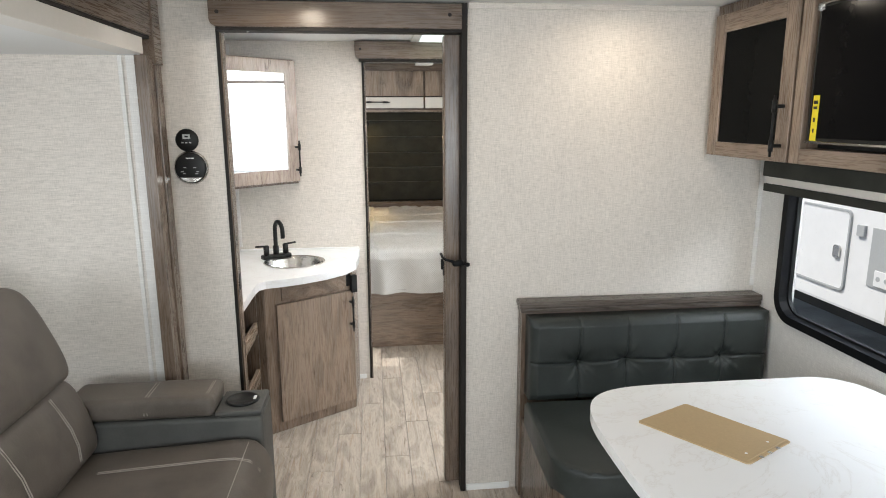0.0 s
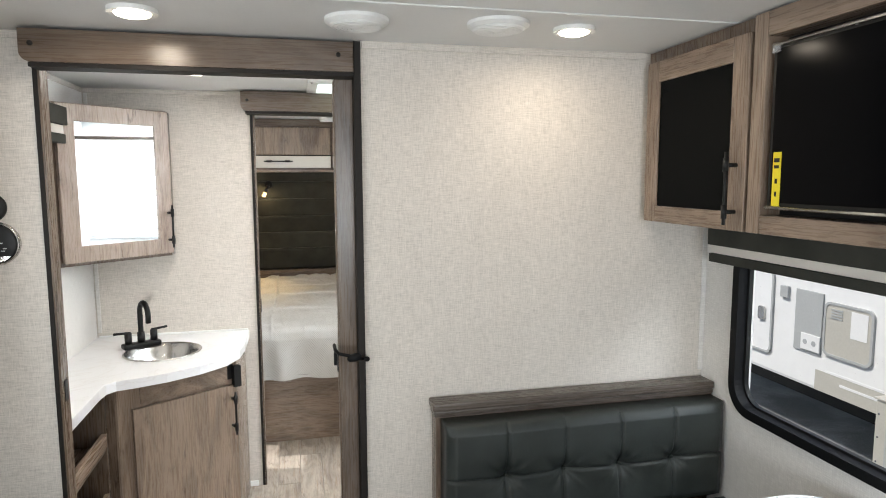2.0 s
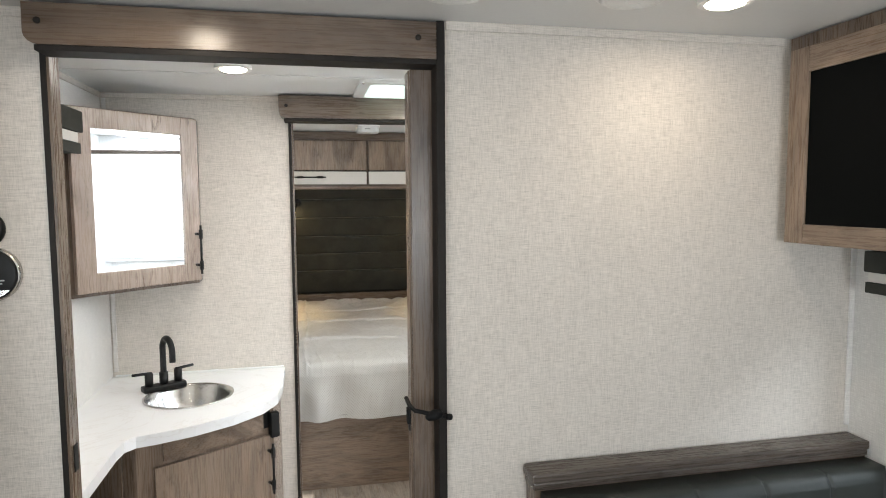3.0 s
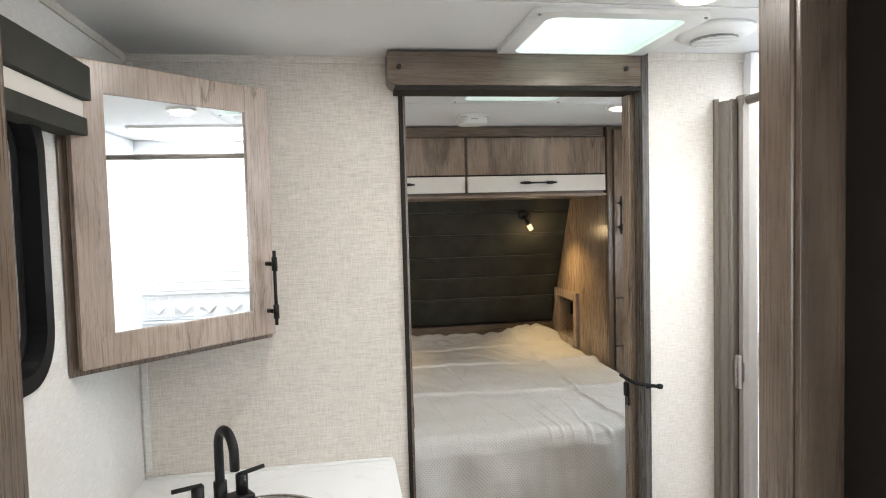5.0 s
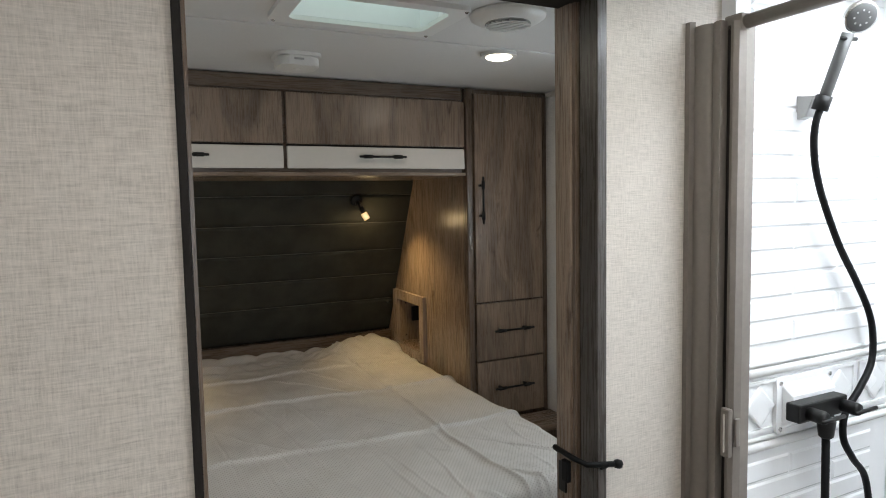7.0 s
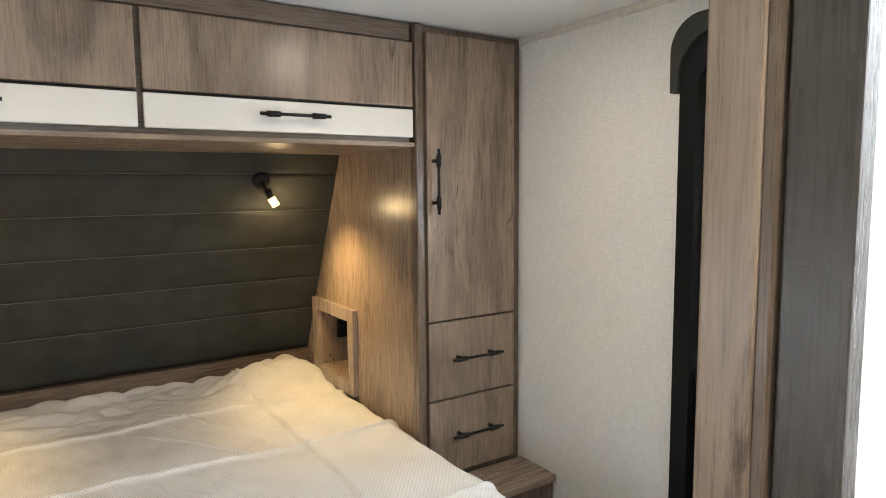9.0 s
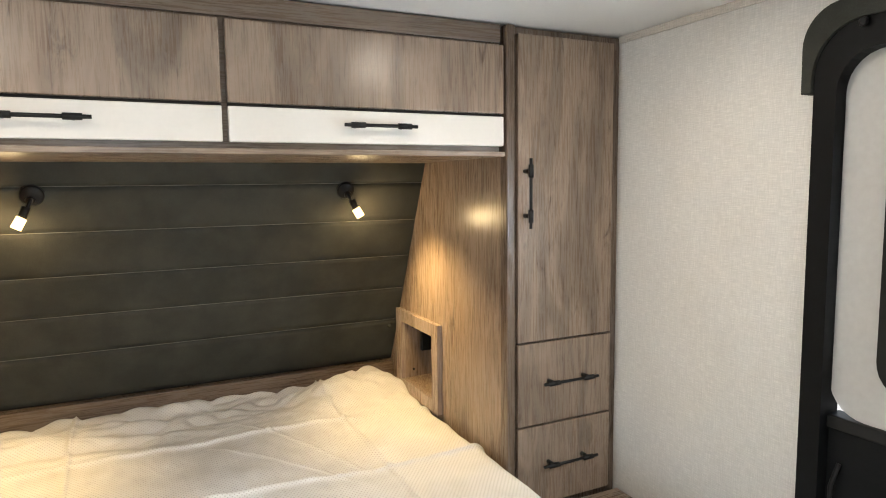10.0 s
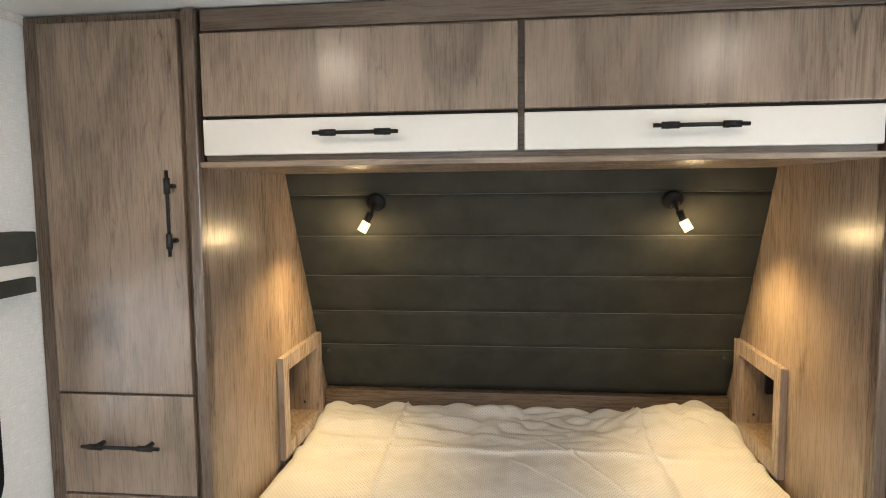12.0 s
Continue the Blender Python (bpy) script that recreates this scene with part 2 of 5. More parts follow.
M_TV = paint("tv_screen", (0.003, 0.003, 0.0035), 0.16, 0.05, 30, 0.0, 0.04)
M_GREY = paint("grey_panel", (0.42, 0.43, 0.42), 0.45)
M_PALEGREY = paint("pale_grey_panel", (0.50, 0.49, 0.475), 0.5)
M_DARKGREY = paint("dark_grey_plastic", (0.10, 0.10, 0.10), 0.45)
M_BEIGE = paint("beige_panel", (0.50, 0.48, 0.42), 0.45)
M_TRAILER = paint("white_gelcoat", (0.82, 0.82, 0.80), 0.3, 0.02, 10)
M_BULB = glow("downlight_lens", (1.0, 0.86, 0.68), 26.0)
M_CRYSTAL = glow("lit_reading_lamp_glass", (1.0, 0.70, 0.34), 2.4)
mir = Mat("mirror", (0.93, 0.94, 0.94), 0.015, 1.0)
M_MIRROR = mir.m
gl = Mat("clear_glass", (1, 1, 1), 0.02)
gl.set("Transmission Weight", 1.0).set("IOR", 1.02)
M_GLASS = gl.m
fr_ = Mat("frosted_glass", (0.9, 0.92, 0.92), 0.6)
fr_.set("Transmission Weight", 0.8).set("IOR", 1.1)
M_FROST = fr_.m
film = Mat("clear_plastic_film", (0.9, 0.9, 0.9), 0.12)
film.set("Transmission Weight", 0.75).set("IOR", 1.2)
film.bump(film.noise(film.coords((1, 1, 1)), 40, 5, 0.6, 0.8), 0.8, 0.01)
M_FILM = film.m

# ---- mesh helpers ----


def link(name, bm, mat, smooth=False):
    me = bpy.data.meshes.new(name)
    bmesh.ops.recalc_face_normals(bm, faces=bm.faces)
    if smooth:
        for f in bm.faces:
            f.smooth = True
    bm.to_mesh(me)
    bm.free()
    me.materials.append(mat)
    return new(name, me)


def root_of(ob):
    while ob.parent:
        ob = ob.parent
    return ob


def thing(name, base, label, category, group="", kind=""):
    ob = new(name)
    ob.empty_display_size = 0.05
    ob.location = base
    return tagged(ob, label, category, group, kind)


def part(name, bm, material, parent, label="", smooth=False):
    """One mesh, given in world coordinates, under a thing or a part of it."""
    base = root_of(parent)
    bm.transform(Matrix.Translation(-base.location))
    ob = link(name, bm, material, smooth)
    ob.parent = parent
    return tagged(ob, label) if label else ob


def structure(name, bm, material, label, category, smooth=False):
    return tagged(link(name, bm, material, smooth), label, category, kind="structure")


def single(name, bm, material, label, category, base=None, group="", smooth=False):
    """A thing that is one mesh."""
    if base:
        bm.transform(Matrix.Translation(-Vector(base)))
    ob = link(name, bm, material, smooth)
    if base:
        ob.location = base
    return tagged(ob, label, category, group)


def box(x0, x1, y0, y1, z0, z1, bevel=0.0, bm=None, seg=2):
    b = bmesh.new()
    bmesh.ops.create_cube(b, size=1)
    b.transform(Matrix.LocRotScale(((x0 + x1) / 2, (y0 + y1) / 2, (z0 + z1) / 2), None, (abs(x1 - x0), abs(y1 - y0), abs(z1 - z0))))
    if bevel:
        bmesh.ops.bevel(b, geom=b.edges[:], offset=bevel, segments=seg, profile=0.6, affect="EDGES")
    return join(bm, b)


def join(bm, b):
    if bm is None:
        return b
    me = bpy.data.meshes.new("tmp")
    b.to_mesh(me)
    b.free()
    bm.from_mesh(me)
    bpy.data.meshes.remove(me)
    return bm


def place(u, v, w, axis):
    """(u, v) in the plane across the axis, w along it."""
    return {"x": (w, u, v), "y": (u, w, v), "z": (u, v, w)}[axis]


def prism(pts, a, b, axis="z", bevel=0.0, bm=None, seg=2):
    m = bmesh.new()
    lo = [m.verts.new(place(u, v, a, axis)) for u, v in pts]
    hi = [m.verts.new(place(u, v, b, axis)) for u, v in pts]
    m.faces.new(lo)
    m.faces.new(hi)
    n = len(pts)
    for i in range(n):
        m.faces.new((lo[i], lo[(i + 1) % n], hi[(i + 1) % n], hi[i]))
    if bevel:
        rim = [e for e in m.edges if (e.verts[0] in lo) == (e.verts[1] in lo)]
        bmesh.ops.bevel(m, geom=rim, offset=bevel, segments=seg, profile=0.6, affect="EDGES")
    return join(bm, m)


def ring(outer, inner, a, b, axis="x", bm=None):
    m = bmesh.new()
    loops = [[m.verts.new(place(u, v, w, axis)) for u, v in pts] for pts, w in ((outer, a), (outer, b), (inner, b), (inner, a))]
    n = len(outer)
    for k in range(4):
        p, q = loops[k], loops[(k + 1) % 4]
        for i in range(n):
            m.faces.new((p[i], p[(i + 1) % n], q[(i + 1) % n], q[i]))
    return join(bm, m)


def rrect(u0, u1, v0, v1, r, n=7):
    out = []
    for cu, cv, a0 in ((u1 - r, v1 - r, 0), (u0 + r, v1 - r, 90), (u0 + r, v0 + r, 180), (u1 - r, v0 + r, 270)):
        for k in range(n + 1):
            a = radians(a0 + 90 * k / n)
            out.append((cu + r * math.cos(a), cv + r * math.sin(a)))
    return out


def circle(cu, cv, r, n=32):
    return [(cu + r * math.cos(2 * math.pi * k / n), cv + r * math.sin(2 * math.pi * k / n)) for k in range(n)]


def lathe(profile, centre, n=28, bm=None, m=None, cap=True):
    """profile: (radius, height) from one end to the other, round z; m turns it before it is moved to the centre."""
    b = bmesh.new()
    loops = [[b.verts.new((r * math.cos(2 * math.pi * k / n), r * math.sin(2 * math.pi * k / n), z)) for k in range(n)] for r, z in profile]
    for p, q in zip(loops, loops[1:]):
        for k in range(n):
            b.faces.new((p[k], p[(k + 1) % n], q[(k + 1) % n], q[k]))
    if cap:
        b.faces.new(loops[0])
        b.faces.new(loops[-1])
    b.transform(Matrix.Translation(centre) @ (m or Matrix()))
    return join(bm, b)


def tube(pts, r, bm=None, n=10, closed=False):
    b = bmesh.new()
    pts = [Vector(p) for p in pts]
    loops, up = [], Vector((0.13, 0.21, 1)).normalized()
    m = len(pts)
    for i, p in enumerate(pts):
        a = pts[(i - 1) % m] if closed or i else pts[i]
        c = pts[(i + 1) % m] if closed or i < m - 1 else pts[i]
        d = (c - a).normalized()
        s = d.cross(up)
        if s.length < 0.1:
            s = d.cross(Vector((1, 0, 0)))
        s.normalize()
        t = s.cross(d)
        up = t
        loops.append([b.verts.new(p + r * (math.cos(2 * math.pi * k / n) * s + math.sin(2 * math.pi * k / n) * t)) for k in range(n)])
    for i in range(m if closed else m - 1):
        p, q = loops[i], loops[(i + 1) % m]
        for k in range(n):
            b.faces.new((p[k], p[(k + 1) % n], q[(k + 1) % n], q[k]))
    if not closed:
        b.faces.new(loops[0])
        b.faces.new(loops[-1])
    return join(bm, b)


def arc(centre, r, a0, a1, plane, n=12):
    """Points on an arc; plane gives the two axes."""
    c, u, v = Vector(centre), Vector(plane[0]), Vector(plane[1])
    return [c + r * (math.cos(radians(a0 + (a1 - a0) * k / n)) * u + math.sin(radians(a0 + (a1 - a0) * k / n)) * v) for k in range(n + 1)]


def bar_handle(parent, a, b, out):
    """A black bar pull from a to b with two thick collars and posts; out points from the face."""
    a, b, out = Vector(a), Vector(b), Vector(out)
    h = part("handle", tube([a + out, b + out], 0.0045), M_BLACK, parent, "matt black bar handle", True)
    d = (b - a).normalized()
    for f in (0.18, 0.82):
        p = a.lerp(b, f)
        part("post", tube([p + out - 0.018 * d, p + out + 0.018 * d], 0.0075, tube([p, p + out], 0.006)), M_BLACK, h, smooth=True)
    return h


def wall_with_holes(axis, a, b, u0, u1, v0, v1, holes):
    """A wall between a and b along the axis, with rectangular holes (u0, u1, v0, v1) cut right through."""
    us = sorted({u0, u1, *[h[0] for h in holes], *[h[1] for h in holes]})
    vs = sorted({v0, v1, *[h[2] for h in holes], *[h[3] for h in holes]})
    bm = bmesh.new()
    made = {}

    def vert(u, v, w):
        k = (round(u, 5), round(v, 5), w)
        if k not in made:
            made[k] = bm.verts.new(place(u, v, w, axis))
        return made[k]

    def solid(i, j):
        if not (0 <= i < len(us) - 1 and 0 <= j < len(vs) - 1):
            return False
        cu, cv = (us[i] + us[i + 1]) / 2, (vs[j] + vs[j + 1]) / 2
        return not any(h[0] < cu < h[1] and h[2] < cv < h[3] for h in holes)

    for i in range(len(us) - 1):
        for j in range(len(vs) - 1):
            if not solid(i, j):
                continue
            p, q, r, s = us[i], us[i + 1], vs[j], vs[j + 1]
            for w in (a, b):
                bm.faces.new([vert(p, r, w), vert(q, r, w), vert(q, s, w), vert(p, s, w)])
            for di, dj, e in ((-1, 0, ((p, r), (p, s))), (1, 0, ((q, r), (q, s))), (0, -1, ((p, r), (q, r))), (0, 1, ((p, s), (q, s)))):
                if not solid(i + di, j + dj):
                    bm.faces.new([vert(*e[0], a), vert(*e[1], a), vert(*e[1], b), vert(*e[0], b)])
    return bm

# ---- large structure ----
YB, YF = -2.2, 6.45          # rear and front ends of the trailer
SLX = -1.66                  # outer wall of the slide-out
structure("floor", box(XL - 0.05, XR + 0.05, YB, YF, -0.12, -0.006), M_PLANK, "light oak vinyl plank floor", "floor")
SKY_BATH, SKY_SHOWER, SKY_BED = (0.335, 0.695, 3.455, 3.785), (1.09, 1.57, 2.96, 3.58), (0.33, 0.71, 4.29, 4.50)
structure("ceiling", wall_with_holes("z", ZC, ZC + 0.09, XL - 0.05, XR + 0.05, YB, YF, [SKY_BATH, SKY_SHOWER, SKY_BED]), M_CEIL, "white smooth panel ceiling", "ceiling")
# Unseen sheet over ceiling and skylights, added to keep sunlight from leaking in.
structure("roof", box(XL - 0.12, XR + 0.12, YB - 0.05, YF + 0.05, ZC + 0.125, ZC + 0.16), M_WHITE, "white flat roof sheet, unseen, added to block the sun", "roof")
WIN_LOUNGE, DOOR_BED = (0.90, 2.435, 0.805, 1.345), (4.0, 4.594, 0.04, 1.88)
structure("wall_east", wall_with_holes("x", XR, XR + 0.05, YB, YF, -0.12, ZC + 0.12, [WIN_LOUNGE, DOOR_BED]), M_LINEN_PALE, "cream woven-look outer wall", "wall")
SLIDE, WIN_BATH, WIN_BED = (-0.9, 2.55, -0.006, 1.862), (2.85, 3.325, 1.255, 1.74), (4.18, 5.07, 0.84, 1.34)
structure("wall_west", wall_with_holes("x", XL - 0.05, XL, YB, YF, -0.12, ZC + 0.12, [SLIDE, WIN_BATH, WIN_BED]), M_LINEN_PALE, "cream woven-look outer wall", "wall")
# Unseen wall closing the room; its opening is assumed, to suit the fill lamp.
structure("wall_rear", wall_with_holes("y", YB, YB + 0.05, XL, XR, -0.006, ZC, [(-0.4, 1.4, 0.75, 1.75)]), M_LINEN, "cream woven-look rear wall, unseen, closing the room", "wall")
structure("wall_front", box(XL, XR, YF - 0.05, YF, -0.006, ZC), M_LINEN, "cream front wall behind the headboard", "wall")
structure("slide_end_wall", box(SLX, XL - 0.05, 2.55, 2.60, -0.006, 1.86), M_LINEN, "cream linen end wall of the slide-out", "wall")
structure("slide_near_wall", box(SLX, XL - 0.05, -0.95, -0.9, -0.006, 1.86), M_LINEN, "cream linen end wall of the slide-out", "wall")
# The opening in this outer wall is assumed, to suit the added slide lamp.
structure("slide_outer_wall", wall_with_holes("x", SLX - 0.05, SLX, -0.95, 2.6, -0.12, 1.9, [(-0.1, 1.5, 0.93, 1.57)]), M_LINEN, "cream linen outer wall of the slide-out", "wall")
structure("slide_ceiling", box(SLX, XL - 0.012, -0.9, 2.55, 1.779, 1.86), M_CEIL, "white slide-out ceiling", "ceiling")
structure("slide_floor", box(SLX, XL - 0.05, -0.9, 2.55, -0.12, -0.006), M_PLANK, "oak vinyl floor of the slide-out", "floor")

Y1L, Y2R = 2.69, 3.80        # thin side of the dividing wall; pocket side of the bedroom wall
OP1, OP2 = (-0.462, 0.425), (0.045, 0.743)
structure("wall_divider", wall_with_holes("y", Y1L, Y1L + 0.045, XL, OP1[1], -0.006, ZC, [(OP1[0], OP1[1], -0.006, 1.884)]), M_LINEN, "cream linen wallcovering on the dividing wall", "wall")
structure("wall_divider_pocket", box(OP1[1], XR, Y1, Y1 + 0.125, -0.006, ZC), M_LINEN, "cream linen wall that takes the sliding door", "wall")
structure("wall_bedroom", wall_with_holes("y", Y2, Y2 + 0.045, XL, OP2[1], -0.006, ZC, [(OP2[0], OP2[1], -0.006, 1.89)]), M_LINEN, "cream linen wallcovering on the bedroom wall", "wall")
structure("wall_bedroom_pocket", box(OP2[1], XR, Y2R, Y2 + 0.011, -0.006, ZC), M_LINEN, "cream linen wall that takes the sliding door", "wall")


def strips(name, rows, mat, label, category="trim"):
    bm = bmesh.new()
    for r in rows:
        box(*r, 0.0015, bm, 1)
    structure(name, bm, mat, label, category)


strips("trim_ceiling", [(OP1[1] + 0.020, 1.40, Y1 - 0.006, Y1, ZC - 0.022, ZC), (XL + 0.045, -0.49, Y1L - 0.006, Y1L, ZC - 0.022, ZC),
                        (XL, 0.0, Y2 - 0.006, Y2, ZC - 0.022, ZC), (0.745, XR, Y2R - 0.006, Y2R, ZC - 0.022, ZC),
                        (XL, XL + 0.006, Y1L + 0.05, Y2 - 0.007, ZC - 0.022, ZC), (XR - 0.006, XR, Y2 + 0.1, YW, ZC - 0.022, ZC), (XL, XL + 0.006, Y2 + 0.1, YW, ZC - 0.022, ZC)],
       M_LINEN, "thin cream ceiling moulding")
strips("trim_corner", [(XR - 0.018, XR, Y1 - 0.006, Y1, 0.87, ZC - 0.022), (XL + 0.006, XL + 0.022, Y2 - 0.006, Y2, 0.84, ZC - 0.022),
                       (XL - 0.075, XL - 0.06, 2.544, 2.55, 0.2, 1.778)], M_LINEN_PALE, "thin cream corner moulding")
strips("baseboard", [(OP1[1] + 0.020, 0.63, Y1 - 0.008, Y1, 0.0, 0.028), (-0.05, OP2[0] - 0.034, Y2 - 0.008, Y2, 0.0, 0.028),
                     (0.745, 0.97, Y2R - 0.008, Y2R, 0.0, 0.028)], M_WHITE, "thin cream baseboard")
strips("ceiling_seam", [(XL, XR, 2.185, 2.197, ZC - 0.004, ZC), (XL, XR, 3.395, 3.407, ZC - 0.004, ZC), (XL, XR, 4.60, 4.612, ZC - 0.004, ZC)], M_CEIL, "white batten over a ceiling joint")


def door_surround(tag, yl, yr, x0, hx0, hx1, hz0, hy, leaf, strip, top):
    """Jamb, header board with a rounded corner, track, pushed-in leaf and the dark edge strip of a sliding-door opening."""
    t = thing("door_" + tag, (x0, yl, 0), "opened sliding door in a grey oak surround", "door", kind="structure")
    part("jamb", box(x0, x0 + 0.006, yl - 0.006, yl + 0.052, 0, top), M_DARK, t, "dark oak jamb lining")
    part("jamb_trim", box(x0 - 0.013, x0 - 0.0005, yl - 0.008, yl - 0.0008, 0, top, 0.002), M_ESPRESSO, t, "thin dark edge trim")
    part("track", box(hx0 + 0.02, hx1, hy + 0.004, yl - 0.0015, hz0 - 0.012, hz0 - 0.0005), M_ESPRESSO, t, "dark sliding track")
    r, z1 = 0.028, ZC - 0.008
    pts = [(hx0, z1), (hx1, z1), (hx1, hz0)] + [(hx0 + r - r * math.sin(radians(9 * k)), hz0 + r - r * math.cos(radians(9 * k))) for k in range(11)]
    h = part("header", prism(pts, hy, yl - 0.001, "y", 0.002), M_DARK_X, t, "grey oak header board")
    for sx in (hx0 + 0.03, hx1 - 0.045):
        part("screw", lathe([(0.007, 0), (0.007, 0.003), (0.004, 0.004)], (sx, hy, hz0 + 0.049), 14, m=pose(0, 0, 0, 90)), M_ESPRESSO, h, "dark screw cap")
    lx0, lx1, ly0, ly1 = leaf
    part("leaf", box(lx0, lx1, ly0, ly1, 0.012, top - 0.012, 0.003), M_LEAF if tag == "1" else M_OAK, t, "grey oak sliding door, pushed into the wall")
    part("leaf_edge", box(lx0 + 0.004, lx1, ly0 - 0.010, ly0 - 0.0005, 0.012, top - 0.012, 0.001), M_DARK, t)
    sx0, sx1, sy0, sy1 = strip
    part("stop_strip", box(sx0, sx1, sy0, sy1, 0, ZC - 0.003, 0.002), M_ESPRESSO if tag == "1" else M_STRIP, t, "dark edge strip")
    part("latch", box(lx0 - 0.004, lx0 + 0.004, ly0 + 0.014, ly0 + 0.036, 0.93, 0.99, 0.001), M_BLACK, t, "black latch plate")
    part("strike", box(x0 + 0.006, x0 + 0.009, yl + 0.010, yl + 0.034, 0.90, 0.965, 0.001), M_BLACK, t, "black strike plate")
    return t


door_surround("1", Y1L, Y1, OP1[0], -0.479, 0.419, 1.884, 2.610, (0.361, 0.424, 2.695, 2.752), (0.4195, 0.441, 2.618, 2.684), 1.884)
door_surround("2", Y2, Y2R, OP2[0], -0.002, 0.722, 1.881, 3.785, (0.712, 0.742, 3.848, 3.896), (0.7225, 0.744, 3.783, 3.834), 1.89)


def door_strap(x, y, z, tilt, reach=0.075, knot=1.0):
    """A black rubber strap looped round the edge of a door, with a ball end."""
    s = thing("door_strap", (x, y, z), "black rubber strap holding the sliding door open", "strap", "door straps")
    pts = [(x + reach, y - 0.012, z - tilt), (x - 0.005, y - 0.012, z), (x - 0.014, y + 0.02, z + 0.004), (x - 0.014, y + 0.075, z + 0.006)]
    part("strap", tube(pts, 0.0055), M_RUBBER, s, smooth=True)
    part("ball", lathe([(0.002, -0.008), (0.008, -0.006), (0.010, 0), (0.008, 0.006), (0.002, 0.008)], (x + reach + 0.007, y - 0.014, z - tilt), 14), M_RUBBER, s, smooth=True)
    k = knot
    part("knot", lathe([(0.004, -0.024 * k), (0.011 * k, -0.018 * k), (0.014 * k, 0), (0.012 * k, 0.016 * k), (0.004, 0.022 * k)], (x + 0.6 * reach, y - 0.012, z - 0.5 * tilt - 0.004), 14, m=pose(0, 0, 0, 0, 78)), M_RUBBER, s, "bunched rubber knot", True)
    part("hook", box(x - 0.018, x - 0.008, y + 0.03, y + 0.05, z - 0.05, z - 0.008, 0.003), M_RUBBER, s)
    return s


door_strap(0.361, Y1 - 0.012, 1.02, 0.022)
door_strap(0.702, Y2R - 0.006, 1.02, 0.012, 0.060, 0.45)

# slide-out fascia
fx0, fx1 = XL, XL + 0.045
fascia = thing("slide_fascia", (fx1, 2.55, 0), "grey oak boards framing the slide-out opening", "trim", kind="structure")
part("upright", box(fx0, fx1, 2.555, 2.618, 0, 1.749, 0.002), M_DARK, fascia)
part("upright", box(fx0, fx1 - 0.006, 2.485, 2.552, 0, 1.775, 0.002), M_DARK, fascia)
part("corner_block", box(fx0, fx1 + 0.006, 2.545, 2.622, 1.750, ZC - 0.012, 0.002), M_DARK_Y, fascia)
part("header", box(fx0, fx1, -0.95, 2.543, 1.840, ZC - 0.004, 0.002), M_DARK_Y, fascia)
part("liner", box(fx0 - 0.05, fx1 - 0.012, -0.95, 2.484, 1.777, 1.830, 0.002), M_OFFWHITE, fascia, "cream strip below the header")
part("gap", box(fx0, fx1 - 0.008, -0.95, 2.543, 1.8305, 1.8395), M_ESPRESSO, fascia)

# ---- skylights, round fittings ----


def skylight(r, tint_label):
    x0, x1, y0, y1 = r
    s = thing("skylight", ((x0 + x1) / 2, (y0 + y1) / 2, ZC), "white-framed roof skylight " + tint_label, "skylight", "skylights")
    fr = part("frame", ring(rrect(x0 - 0.035, x1 + 0.035, y0 - 0.03, y1 + 0.03, 0.03), rrect(x0 + 0.008, x1 - 0.008, y0 + 0.008, y1 - 0.008, 0.03), ZC - 0.012, ZC - 0.0005, "z"), M_WHITE, s)
    part("shaft", ring(rrect(x0 - 0.002, x1 + 0.002, y0 - 0.002, y1 + 0.002, 0.003), rrect(x0 + 0.008, x1 - 0.008, y0 + 0.008, y1 - 0.008, 0.003), ZC, ZC + 0.118, "z"), M_GLOSSWHITE, s)
    part("pane", box(x0, x1, y0, y1, ZC + 0.113, ZC + 0.12), M_GLOSSWHITE, s, "milky acrylic pane")
    for sx, sy in ((x0 - 0.02, y0 - 0.016), (x1 + 0.02, y0 - 0.016), (x0 - 0.02, y1 + 0.016), (x1 + 0.02, y1 + 0.016)):
        part("screw", lathe([(0.004, -0.003), (0.006, 0)], (sx, sy, ZC - 0.012), 10), M_STEEL, fr)


skylight(SKY_BATH, "with a pale green pane")
skylight(SKY_SHOWER, "above the shower")
skylight(SKY_BED, "with a pale green pane")


def downlight(x, y):
    d = thing("ceiling_light", (x, y, ZC), "round recessed ceiling light, lit warm white", "ceiling light", "recessed ceiling lights")
    part("rim", ring(circle(x, y, 0.058), circle(x, y, 0.043), ZC - 0.012, ZC - 0.0005, "z"), M_WHITE, d)
    part("lens", lathe([(0.043, 0.0), (0.040, -0.011), (0.025, -0.016), (0.001, -0.0175)], (x, y, ZC - 0.004), 28), M_BULB, d, "glowing lens", True)


for dx, dy, dw in DOWNLIGHTS:
    downlight(dx, dy)


def round_speaker(x, y):
    s = thing("ceiling_speaker", (x, y, ZC), "shallow round white ceiling speaker", "speaker", "ceiling speakers")
    part("rim", lathe([(0.084, 0), (0.084, -0.009), (0.072, -0.017)], (x, y, ZC - 0.0005), 36), M_WHITE, s, smooth=False)
    g = part("grille", lathe([(0.072, -0.017), (0.064, -0.021), (0.03, -0.0245), (0.001, -0.025)], (x, y, ZC - 0.0005), 36), M_WHITE, s, smooth=True)
    for k in range(5):
        part("ridge", ring(circle(x, y, 0.020 + 0.011 * k), circle(x, y, 0.016 + 0.011 * k), ZC - 0.0262 + 0.0008 * k, ZC - 0.023 + 0.0008 * k, "z"), M_WHITE, g)


round_speaker(0.407, 2.36)
round_speaker(0.782, 2.325)


